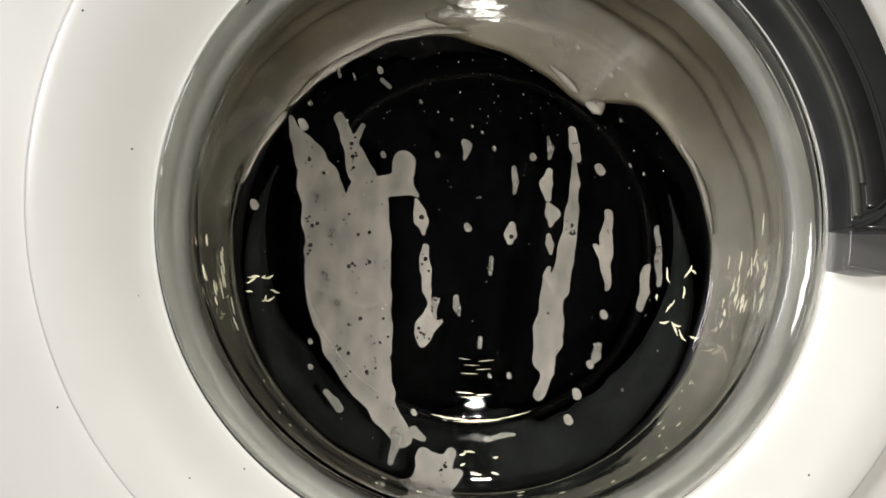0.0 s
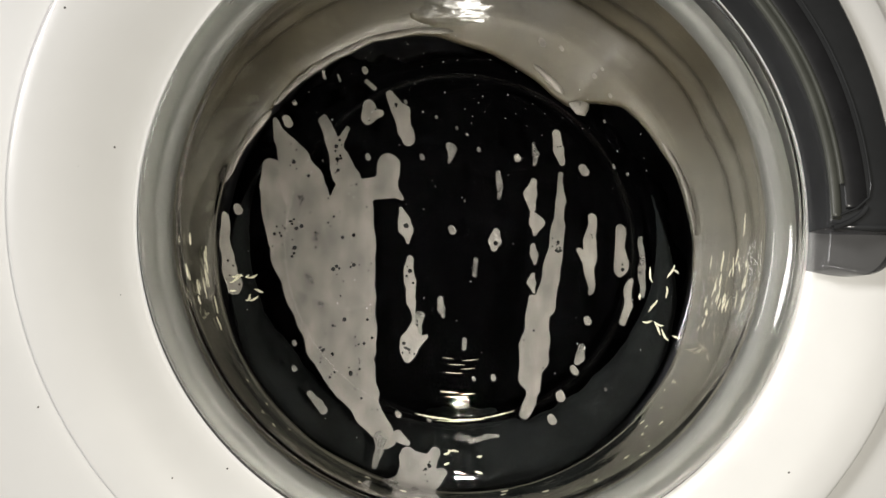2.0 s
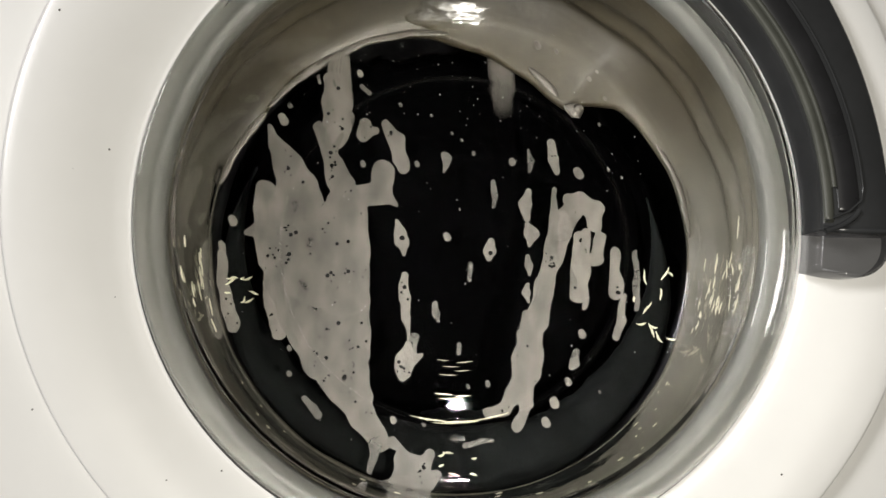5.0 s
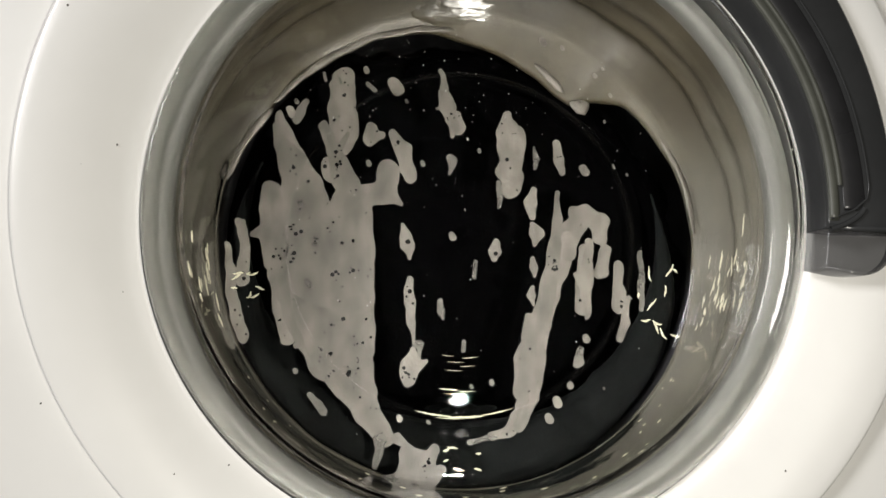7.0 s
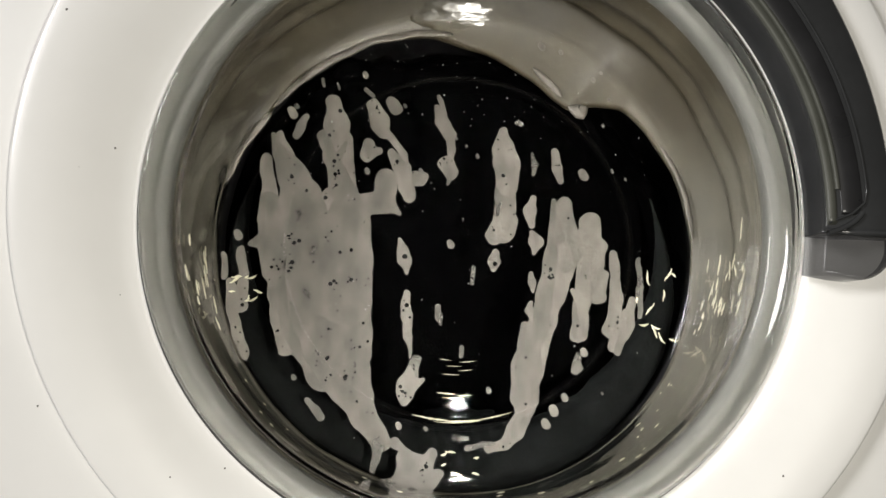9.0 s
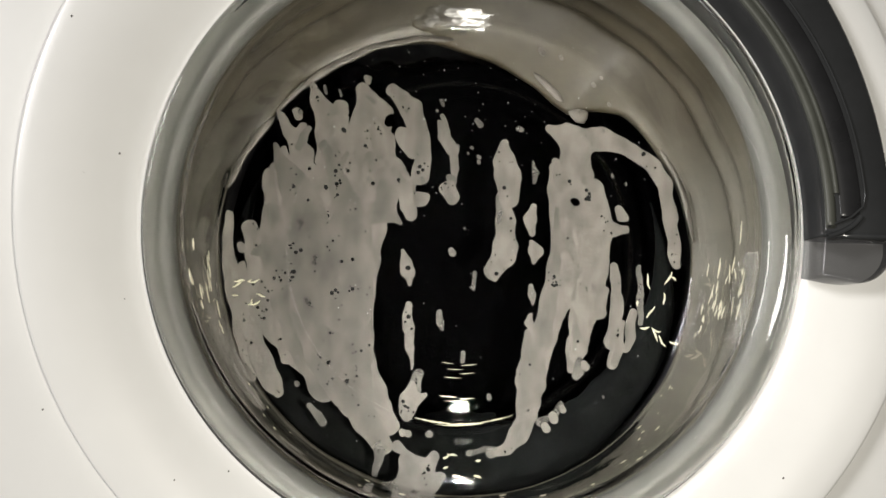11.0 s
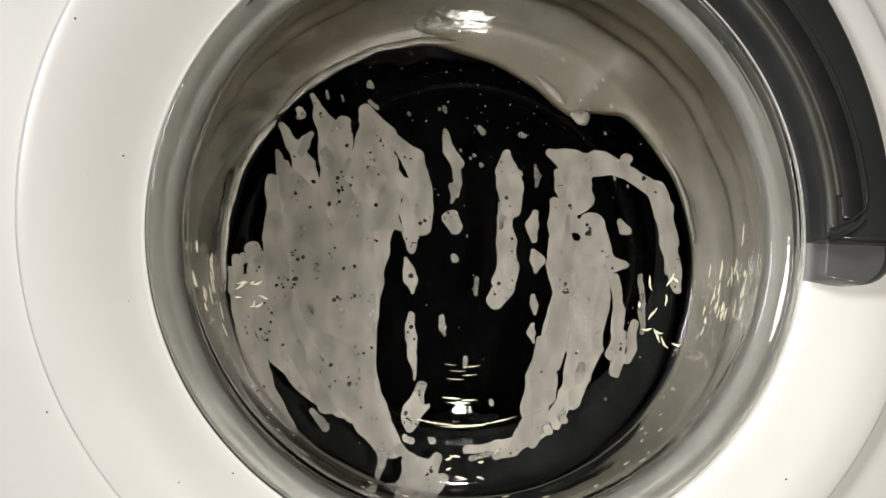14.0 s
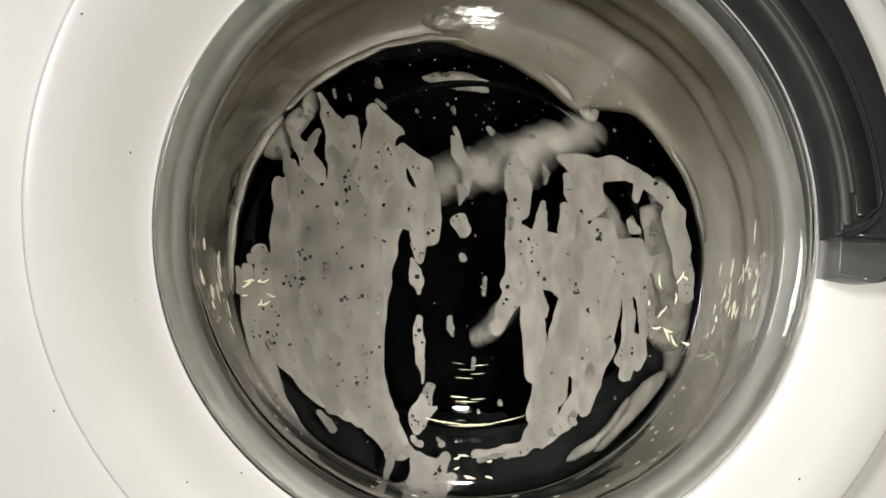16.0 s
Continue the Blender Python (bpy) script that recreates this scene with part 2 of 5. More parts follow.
def bowl_profile():
    """Clear glass bowl, 5 mm thick: rounded flange, sloping wall, shallow dome with a raised ring."""
    far = [(0.134 * k / 14, dome(0.134 * k / 14)) for k in range(15)]
    far += smooth_profile([(0.1395, 0.0813), (0.1438, 0.0803), (0.1470, 0.0778), (0.1488, 0.0735), (0.1495, 0.0660), (0.1510, 0.0400), (0.1540, 0.0140), (0.1590, 0.0056), (0.1660, 0.0045)], 4)
    near = smooth_profile([(0.1676, 0.0020), (0.1676, -0.0030), (0.1650, -0.0062), (0.1615, -0.0052), (0.1570, -0.0010), (0.1522, 0.0070), (0.1494, 0.0140), (0.1467, 0.0400), (0.1452, 0.0660), (0.1446, 0.0712), (0.1430, 0.0746), (0.1405, 0.0764), (0.1370, 0.0772), (0.1300, dome(0.1300, -0.0045)), (0.1180, dome(0.1180, -0.0046))], 6)
    near += [(0.1080, dome(0.1080, -0.0048)), (0.1064, dome(0.1064, -0.0051)), (0.1050, dome(0.1050, -0.0058)), (0.1035, dome(0.1035, -0.0064)), (0.1018, dome(0.1018, -0.0065)), (0.1000, dome(0.1000, -0.0063)), (0.0970, dome(0.0970, -0.0062))]
    # faint rings left by the mould
    near += [(0.0960 * (1 - k / 110), dome(0.0960 * (1 - k / 110), -0.0062 + 0.000003 * math.sin(k * 1.9) + 0.000002 * math.sin(k * 0.83))) for k in range(1, 111)]
    return far + near


def glass_ripple(r, y, a):
    """Moulded glass is never true: the sloping wall wavers a little round the bowl."""
    w = max(0.0, min(1.0, (r - 0.120) / 0.01)) * max(0.0, min(1.0, (0.1500 - r) / 0.004)) * (1.0 if y < 0.07 else 0.3)
    p = Vector((math.cos(a) * 6, math.sin(a) * 6, y * 60))
    return r + w * (0.0002 * noise.noise(p) + 0.00005 * noise.noise(p * 5))


bowl = lean(revolve(bowl_profile(), 360, radius=glass_ripple))
bmesh.ops.remove_doubles(bowl, verts=[v for v in bowl.verts if math.hypot(v.co.x, v.co.z) < 1e-5], dist=0.0005)
bmesh.ops.delete(bowl, geom=[f for f in bowl.faces if f.calc_area() < 1e-12], context="FACES_ONLY")
glass = part("glass_bowl", bowl, GLASS, door, "clear moulded glass bowl")
glass.visible_shadow = False

# grey rubber seal: its inner lip hangs lower at the top, where it folds
LIP = [(0, 0), (20, -3), (31, -8), (40, -12), (46, -25), (51, -38), (57, -37), (68, -33), (83, -25), (95, -17), (110, -13), (122, -10), (132, -4),
       (143, -10), (150, -5), (162, -1), (187, -3.5), (200, -4.5), (245, -4.5), (262, -1), (285, 5), (303, 8), (320, 6), (342, 3), (360, 0)]


def lip_radius(r, y, a):
    d = math.degrees(a) % 360
    cut = np.interp(d, [p[0] for p in LIP], [p[1] for p in LIP]) / 1000
    w = max(0.0, min(1.0, (0.1740 - r) / 0.016)) if y > 0.074 else 0.0
    ripple = 0.0006 * math.sin(11 * a) + 0.0004 * math.sin(23 * a + 1)
    return r + cut * w + ripple


gasket_bm = revolve(smooth_profile([(0.1565, 0.1010), (0.1565, 0.0985), (0.1580, 0.0965), (0.1630, 0.0920), (0.1700, 0.0825), (0.1735, 0.0750), (0.1690, 0.0700), (0.1670, 0.0640),
                                    (0.1715, 0.0560), (0.1700, 0.0480), (0.1655, 0.0420), (0.1670, 0.0340), (0.1700, 0.0240)], 5)
                    + [(0.180, 0.024), (0.192, 0.06), (0.188, 0.107), (0.1640, 0.1050)], 240, radius=lip_radius)
for v in gasket_bm.verts:
    v.co.x -= 0.004 * max(0, min(1, (v.co.y - 0.06) / 0.03))
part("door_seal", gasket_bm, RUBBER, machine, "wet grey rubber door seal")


# ---- handle ----
def handle_shape(r0, r1, a0, a1, y0, y1, n=40, corner=0.010, flare=0.0):
    """A curved slab with rounded lower corners and softened front edges."""
    bm = bmesh.new()
    outline = []
    for i in range(n + 1):
        outline.append((r1, a0 + (a1 - a0) * (i / n) ** 1.6))
    for i in range(n, -1, -1):
        outline.append((r0, a0 + (a1 - a0) * (i / n) ** 1.6))

    def ring(inset, y):
        out = []
        for r, a in outline:
            mid = (r0 + r1) / 2
            q = r - inset + flare * (max(0.0, a) / 40) ** 2 if r > mid else r + inset * 0.6
            da = math.degrees(inset / 0.19)
            b = min(max(a, a0 + da), a1 - da)
            s = (b - a0) * math.pi / 180 * 0.2
            if r > mid and s < corner:
                q -= corner * (1 - math.sqrt(max(0.0, 1 - (1 - s / corner) ** 2)))
            out.append(bm.verts.new((q * math.cos(radians(b)), y, q * math.sin(radians(b)))))
        return out

    rings = [ring(0.0, y0), ring(0.0, y1 + 0.003), ring(0.0008, y1 + 0.0012), ring(0.0025, y1)]
    m = len(outline)
    for a, b in zip(rings, rings[1:]):
        for j in range(m):
            k = (j + 1) % m
            bm.faces.new((a[j], a[k], b[k], b[j]))
    top = rings[-1]
    for i in range(n):
        bm.faces.new((top[i], top[i + 1], top[2 * n - i], top[2 * n + 1 - i]))
    return bm


SEAT = (0.0034, 0, 0.0094)      # the handle turns round the glass's own centre


def handle_part(name, bm, mat, label=""):
    part(name, bm, mat, door, label).location = SEAT


handle_part("handle_end", handle_shape(0.1704, 0.2065, -10.7, -4.05, 0.000, -0.0198, n=24, corner=0.0195), SMOKE, "see-through smoked end of the handle")
handle_part("handle", handle_shape(0.1704, 0.2065, -4.0, 80.0, 0.000, -0.0200, corner=0.0005, flare=0.0080), HANDLE, "smoked dark plastic door handle")
handle_part("grip_recess", handle_shape(0.1712, 0.1775, -3.0, 76.0, -0.0195, -0.0212, corner=0.003), POCKET, "greenish smoked inner wall of the grip")
# the channel stands proud; its shade is in the darker colour
handle_part("grip_channel", handle_shape(0.1778, 0.1912, -1.5, 76.0, -0.0195, -0.0207, corner=0.009), CHANNEL_SHADE, "channel of the grip, its shade put into a darker colour")


def arc_tube(r, a0, a1, y, thick, hook=0.0, n=48):
    """A thin raised line that follows the handle and may hook inwards at its lower end."""
    bm = bmesh.new()
    pts = []
    for i in range(n + 1):
        a = a0 + (a1 - a0) * i / n
        q = r
        if hook:
            s = (a - a0) * math.pi / 180 * r
            t = max(0, 1 - s / 0.016)
            q = r - hook * t ** 2.2
        pts.append(Vector((q * math.cos(radians(a)), y, q * math.sin(radians(a)))))
    rings = []
    for i, p in enumerate(pts):
        d = (pts[min(i + 1, n)] - pts[max(i - 1, 0)]).normalized()
        side = d.cross(Vector((0, 1, 0)))
        rings.append([bm.verts.new(p + side * thick * math.cos(k * math.pi / 3) + Vector((0, thick, 0)) * math.sin(k * math.pi / 3)) for k in range(6)])
    for a, b in zip(rings, rings[1:]):
        for k in range(6):
            bm.faces.new((a[k], a[(k + 1) % 6], b[(k + 1) % 6], b[k]))
    return bm


handle_part("grip_edge", arc_tube(0.1918, -2.5, 76.0, -0.0206, 0.0006, 0.020), HANDLE, "glossy raised edge of the grip")
handle_part("grip_rib", arc_tube(0.1772, 3.0, 74.0, -0.0206, 0.0014), POCKET)
handle_part("grip_fold", arc_tube(0.1900, -4.2, -0.6, -0.0202, 0.0014, 0.018, n=20), HANDLE, "rounded fold at the foot of the grip")

# ---- laundry ----
def laundry_mesh():
    """A heap of wet black cloth that fills the drum, with folds."""
    bm = bmesh.new()
    bmesh.ops.create_icosphere(bm, subdivisions=6, radius=1.0)
    for v in bm.verts:
        n = v.co.normalized()
        f = noise.fractal(n * 3.0, 0.8, 2.0, 4) * 0.05 + abs(noise.noise(n * 5 + Vector((3, 1, 0)))) * 0.07
        v.co = Vector((n.x * 0.255, n.y * 0.075, n.z * 0.255)) * (0.96 + f)
        v.co += Vector((0, 0.41, -0.01))
    return bm


laundry = tagged(part("laundry", laundry_mesh(), CLOTH), "heap of wet black laundry inside the drum", "laundry")

def edge_roll_mesh():
    """A roll with soft folds, added to lift the drum's lower edge from black."""
    bm = bmesh.new()
    rings, n, m = [], 28, 150
    for i in range(m + 1):
        a = radians(154 + 224 * i / m)
        end = max(0.02, min(1.0, min(i, m - i) / 75) ** 1.15)
        ring = []
        for k in range(n):
            w = 2 * math.pi * k / n
            q = 0.047 * end * (1 + 0.22 * noise.noise(Vector((math.cos(a) * 4, math.sin(a) * 4, w * 1.3))) + 0.10 * noise.noise(Vector((math.cos(a) * 13, math.sin(a) * 13, w * 2.6))))
            r = 0.152 + q * math.cos(w)
            ring.append(bm.verts.new((r * math.cos(a), 0.165 + q * 0.9 * math.sin(w), r * math.sin(a))))
        rings.append(ring)
    for a, b in zip(rings, rings[1:]):
        for k in range(n):
            bm.faces.new((a[k], a[(k + 1) % n], b[(k + 1) % n], b[k]))
    bm.faces.new(rings[0])
    bm.faces.new(rings[-1][::-1])
    return bm


garment = tagged(part("garment", edge_roll_mesh(), NAVY), "dark blue-grey folded roll added to lighten the drum's lower edge", "garment")

# ---- foam on the glass ----
MOVES = []
CELL = 0.55          # mm
seed_count = [0]


def foam(name, kind, strokes, slide=(), land=None, holes=(), bubbles=0, edge=1.0, layer=0, label=""):
    """A flat patch of foam on the far side of the glass. strokes: lines of (x, z, half width) in mm on the door's plane.
    slide: (seconds, x, z) shifts in mm along the dome. land: when it is thrown from the drum against the glass."""
    seed_count[0] += 1
    rnd = np.random.RandomState(100 + seed_count[0])
    pts = np.array([p for s in strokes for p in s])
    pad = 3.0
    x0, x1 = pts[:, 0].min() - pts[:, 2].max() - pad, pts[:, 0].max() + pts[:, 2].max() + pad
    z0, z1 = pts[:, 1].min() - pts[:, 2].max() - pad, pts[:, 1].max() + pts[:, 2].max() + pad
    cell = CELL if (x1 - x0) * (z1 - z0) > 900 else CELL * 0.6
    gx, gz = np.arange(x0, x1, cell), np.arange(z0, z1, cell)
    X, Z = np.meshgrid(gx, gz)
    # uneven outline: the plane is warped a little before the strokes are laid out
    wx, wz = np.zeros_like(X), np.zeros_like(X)
    for wave, amp in ((19.0, 0.75), (8.0, 0.16), (3.4, 0.05)):
        p = rnd.uniform(0, 6.28, 4)
        d = rnd.uniform(-0.5, 0.5, 2)
        wx += edge * amp * np.sin(6.28 * (Z + d[0] * X) / wave + p[0]) * np.sin(6.28 * X / wave / 1.7 + p[1])
        wz += edge * amp * np.sin(6.28 * (X + d[1] * Z) / wave + p[2]) * np.sin(6.28 * Z / wave / 1.7 + p[3])
    U, V = X + wx, Z + wz
    dist = np.full_like(X, 1e3)
    for s in strokes:
        for (ax, az, ar), (bx, bz, br) in zip(s, s[1:]):
            lx, lz = bx - ax, bz - az
            t = np.clip(((U - ax) * lx + (V - az) * lz) / max(lx * lx + lz * lz, 1e-6), 0, 1)
            d = np.hypot(U - ax - t * lx, V - az - t * lz) - (ar + (br - ar) * t)
            h = np.clip(0.5 + 0.5 * (dist - d) / 1.6, 0, 1)
            dist = dist * (1 - h) + d * h - 1.6 * h * (1 - h) * (dist < 900)
    for hx, hz, hr in holes:
        dist = np.maximum(dist, hr - np.hypot(U - hx, V - hz))
    body = dist.copy()
    # burst bubbles: small round gaps, often in clusters
    spots = []
    tries = 0
    while len(spots) < bubbles and tries < bubbles * 30:
        tries += 1
        if spots and rnd.rand() < 0.28:
            q = spots[rnd.randint(len(spots))]
            bx, bz = q[0] + rnd.normal(0, 2.2), q[1] + rnd.normal(0, 4.0)
        else:
            bx, bz = rnd.uniform(x0, x1), rnd.uniform(z0, z1)
        i, j = int((bz - z0) / cell), int((bx - x0) / cell)
        br = 0.45 + 0.95 * rnd.rand() ** 3
        if 0 <= i < X.shape[0] and 0 <= j < X.shape[1] and dist[i, j] < -br - 0.5:
            spots.append((bx, bz, br))
    for bx, bz, br in spots:
        dist = np.maximum(dist, br - np.hypot(X - bx, Z - bz))
    # sheet: cells inside, cut along the outline
    verts, faces, index, film = [], [], {}, []
    thin = 0.16 if kind == "mid" else 0.0

    def put(key, x, z, d, b):
        if key not in index:
            r2 = (x * x + z * z) / 1e6
            y = CAP_Y - (CAP_R - math.sqrt(CAP_R ** 2 - r2))
            y0 = y + 0.00012 + 0.000025 * layer
            depth = 0.0004 + 0.0016 * min(1.0, -d / 3.0) if d < 0 else 0.0002
            index[key] = len(verts)
            verts.append((x / 1000, y0 + CAP_R - CAP_Y, z / 1000))
            verts.append((x / 1000, y0 + depth + CAP_R - CAP_Y, z / 1000))
            film.extend([1.0 - thin * min(1.0, max(0.0, (-b - 0.8) / 8.0))] * 2)
        return index[key]

    H, W = X.shape
    inside = dist < 0
    some = inside[:-1, :-1] | inside[1:, :-1] | inside[:-1, 1:] | inside[1:, 1:]
    for i, j in np.argwhere(some):
        corner = [(i, j), (i, j + 1), (i + 1, j + 1), (i + 1, j)]
        loop = []
        for k in range(4):
            a, b = corner[k], corner[(k + 1) % 4]
            da, db = dist[a], dist[b]
            if da < 0:
                loop.append(("v", put(a, gx[a[1]], gz[a[0]], da, body[a])))
            if (da < 0) != (db < 0):
                lo, hi = (a, b) if a < b else (b, a)
                t = dist[lo] / (dist[lo] - dist[hi])
                loop.append(("e", put((lo, hi), gx[lo[1]] + t * (gx[hi[1]] - gx[lo[1]]), gz[lo[0]] + t * (gz[hi[0]] - gz[lo[0]]), 0.0, body[lo])))
        if len(loop) < 3:
            continue
        ids = [q for _, q in loop]
        faces.append(ids)
        faces.append([q + 1 for q in reversed(ids)])
        for k in range(len(loop)):
            (ka, a), (kb, b) = loop[k], loop[(k + 1) % len(loop)]
            if ka == "e" and kb == "e":
                faces.append([b, a, a + 1, b + 1])
    plain = len(faces)
    # near-black discs stand in for the dark drum seen through the gaps
    for bx, bz, br in spots + [h for h in holes if h[2] < 1.9]:
        y = CAP_Y - (CAP_R - math.sqrt(CAP_R ** 2 - (bx * bx + bz * bz) / 1e6)) + CAP_R - CAP_Y + 0.000108 + 0.000025 * layer
        base = len(verts)
        verts += [((bx + 1.0 * br * math.cos(k * math.pi / 5)) / 1000, y, (bz + 1.0 * br * math.sin(k * math.pi / 5)) / 1000) for k in range(10)]
        verts.append((bx / 1000, y + 0.000004, bz / 1000))
        film.extend([1.0] * 11)
        faces += [[base + k, base + (k + 1) % 10, base + 10] for k in range(10)]
    me = bpy.data.meshes.new(name)
    me.from_pydata(verts, [], faces)
    me.materials.append(FOAMS[kind])
    me.materials.append(BUBBLE)
    me.attributes.new("film", "FLOAT", "POINT").data.foreach_set("value", film)
    for f in me.polygons[plain:]:
        f.material_index = 1
    ob = new(name, me)
    text = label or {"foam_patch": "pale grey sheet of soap foam on the door glass", "foam_drip": "pale soap foam drip running down the door glass",
                     "foam_fleck": "small grey fleck of soap foam on the glass", "foam_puddle": "watery suds on the door glass"}[name]
    tagged(ob, text, "soap foam", "soap foam on the door glass")
    ob.location = (0, CAP_Y - CAP_R, 0)
    MOVES.append((ob, slide, land))
    return ob


foam('foam_patch', 'mid', [[(-113.8,78.4,1.4),(-109.6,67.3,4.5),(-100.5,54.2,8.6),(-98.2,39.5,11.0),(-90.4,18.7,15.2)],[(-108.2,63.8,4.8),(-102.7,42.9,6.2),(-97.3,25.6,6.9)],[(-84.4,79.6,2.7),(-77.3,63.1,4.8),(-70.2,43.8,8.2)],[(-70.1,74.3,1.7),(-75.2,62.8,3.1)],[(-44.1,52.3,6.9),(-45.1,38.9,6.9),(-61.4,35.1,7.6)],[(-45.1,38.9,5.2),(-36.0,30.8,1.4)],[(-94.3,39.9,11.0),(-88.7,12.0,15.8),(-83.2,-12.3,19.9)],[(-66.6,31.5,12.4),(-65.5,1.8,13.8),(-67.6,-22.5,15.8)]], slide=[(0,0.0,0.0),(3.5,0.0,-3.4),(7,-0.7,-6.9),(9,-0.7,-10.3),(12.5,-1.4,-15.5),(16,-1.4,-17.9)], bubbles=60, label='thin grey sheet of soap foam on the door glass')
foam('foam_patch', 'mid', [[(-87.6,5.0,15.8),(-83.2,-12.3,19.9),(-82.8,-32.9,18.5)],[(-66.9,1.8,13.8),(-67.5,-29.4,15.8),(-66.0,-60.0,15.8)],[(-82.8,-32.9,18.5),(-74.9,-56.7,17.8),(-65.8,-76.8,15.1),(-55.4,-98.3,8.2),(-43.8,-115.0,5.8)]], slide=[(0,0.0,0.0),(3.5,-0.3,-1.4),(7,-1.0,-2.1),(12.5,-2.1,-2.8),(16,-2.1,-3.4)], bubbles=60, layer=88, label='thin grey sheet of soap foam on the door glass')
foam('foam_patch', 'mid', [[(-116.9,35.6,5.5),(-104.0,32.3,6.2),(-101.9,13.2,9.7)],[(-116.2,38.0,6.2),(-114.7,15.3,7.6),(-105.9,-14.0,9.6),(-95.8,-41.4,8.9),(-81.7,-68.4,8.3)],[(-121.1,32.6,1.7),(-117.2,6.6,2.7)]], slide=[(0,0.0,17.2),(1.0,1.4,17.2),(2,0.7,8.6),(3.5,0.0,0.0),(7,0.0,-6.9),(12,0.0,-17.2),(16,0.0,-19.0)], land=0.95, bubbles=16, layer=89)
foam('foam_patch', 'mid', [[(-126.9,5.8,1.7),(-116.9,8.5,6.2),(-109.6,-10.4,10.3)]], slide=[(3,0.0,4.1),(6.5,0.0,0.0),(16,0.0,-13.8)], land=3.7, bubbles=4, layer=97)
foam('foam_patch', 'new', [[(-113.0,79.7,2.1),(-106.4,60.6,5.8),(-99.2,41.4,9.0),(-95.1,13.5,10.4),(-90.3,-17.7,10.4),(-85.9,-55.3,9.0),(-82.9,-67.1,6.9)],[(-116.0,33.9,3.4),(-108.8,16.7,8.3),(-106.2,-17.9,10.3),(-96.9,-48.6,9.0)]], slide=[(5.2,0.0,51.7),(6.3,0.0,20.7),(7,0.0,0.0),(9,1.4,-10.3),(12,2.1,-20.7),(16,2.1,-25.9)], land=5.1, bubbles=46, layer=101, label='fresh pale soap foam sliding down the door glass')
foam('foam_patch', 'new', [[(-119.1,53.7,3.4),(-115.6,25.7,5.5),(-110.7,-2.0,8.3),(-99.5,-36.3,10.3),(-81.7,-66.6,10.3),(-64.3,-86.6,7.6)]], slide=[(7.6,0.0,17.2),(9,0.0,0.0),(12,0.0,-6.9),(16,0.0,-12.1)], land=7.5, bubbles=22, layer=103)
foam('foam_drip', 'new', [[(-77.4,98.0,4.8),(-75.1,86.4,7.2),(-73.8,70.4,8.6),(-74.4,63.3,8.6)]], slide=[(5.1,0.0,6.9),(6.3,0.0,2.1),(7,0.0,0.0),(9,-1.4,-7.6),(11,0.0,-17.2),(16,0.0,-27.6)], land=5.0, bubbles=8, layer=105)
foam('foam_drip', 'new', [[(-73.2,65.8,6.9),(-72.5,48.1,7.6),(-72.2,32.1,9.0),(-76.6,26.0,6.2)]], slide=[(5.1,0.0,44.8),(7,-0.3,37.9),(8,0.0,15.5),(9,0.0,0.0),(11,0.0,-10.3),(16,0.0,-20.7)], land=5.02, bubbles=10, layer=107)
foam('foam_drip', 'new', [[(-82.9,50.7,3.5),(-80.3,41.9,4.5),(-75.2,45.6,3.5)]], slide=[(5.4,0.0,6.9),(7,0.0,0.0),(9,1.7,-17.2),(16,1.7,-31.0)], land=5.3, bubbles=5, layer=108)
foam('foam_patch', 'new', [[(-95.1,100.8,1.7),(-90.4,89.5,3.8),(-83.5,77.3,8.3),(-77.8,54.2,11.8),(-73.7,22.3,13.9),(-73.0,-9.4,16.0)],[(-75.6,84.7,4.9),(-77.5,72.1,8.3)]], slide=[(9.9,0.0,17.2),(11.3,0.0,3.4),(12.5,0.0,0.0),(14.5,0.7,-3.4),(16,0.7,-4.1)], land=9.8, holes=[(-82.1,8.0,2.4),(-82.6,15.0,2.4),(-81.6,1.6,2.1),(-83.7,32.7,1.4)], bubbles=22, layer=111)
foam('foam_patch', 'new', [[(-60.9,92.4,4.9),(-55.4,76.3,12.5),(-56.7,47.6,16.7),(-59.7,19.0,16.1),(-64.3,-12.8,14.7),(-68.0,-47.5,14.6),(-66.4,-74.8,13.9),(-54.0,-98.1,10.4),(-41.8,-115.3,5.9)]], slide=[(10.2,0.0,24.1),(11.3,0.0,4.1),(12.5,0.0,0.0),(14.5,0.7,-4.1),(16,0.7,-4.8)], land=10.1, holes=[(-44.3,73.8,3.8),(-40.3,67.4,3.1),(-36.8,41.6,3.8)], bubbles=44, layer=113, label='broad sheet of bubbly soap foam on the door glass')
foam('foam_drip', 'new', [[(-43.0,84.6,4.2),(-31.5,73.4,7.0),(-25.6,55.5,5.9),(-23.7,41.1,5.2),(-25.4,30.3,5.6)],[(-37.4,57.0,4.9),(-31.9,44.6,2.8)],[(-33.4,25.9,4.5),(-31.6,16.7,3.1)]], slide=[(10.4,0.0,24.1),(11.3,0.7,12.1),(12.5,0.0,0.0),(14.5,0.7,-17.2),(16,0.7,-21.4)], land=10.3, bubbles=18, layer=115)
foam('foam_patch', 'new', [[(-113.8,80.8,2.1),(-106.6,69.3,4.2),(-98.7,55.3,6.9),(-92.9,28.9,9.7),(-93.9,0.7,11.1)],[(-99.1,73.1,2.4),(-102.4,67.0,3.5)],[(-115.7,46.6,3.1),(-111.7,24.9,6.2),(-110.9,0.4,7.6)]], slide=[(9.6,0.0,13.8),(11.3,0.0,2.8),(12.5,0.0,0.0),(16,0.7,-4.8)], land=9.5, bubbles=22, layer=116)
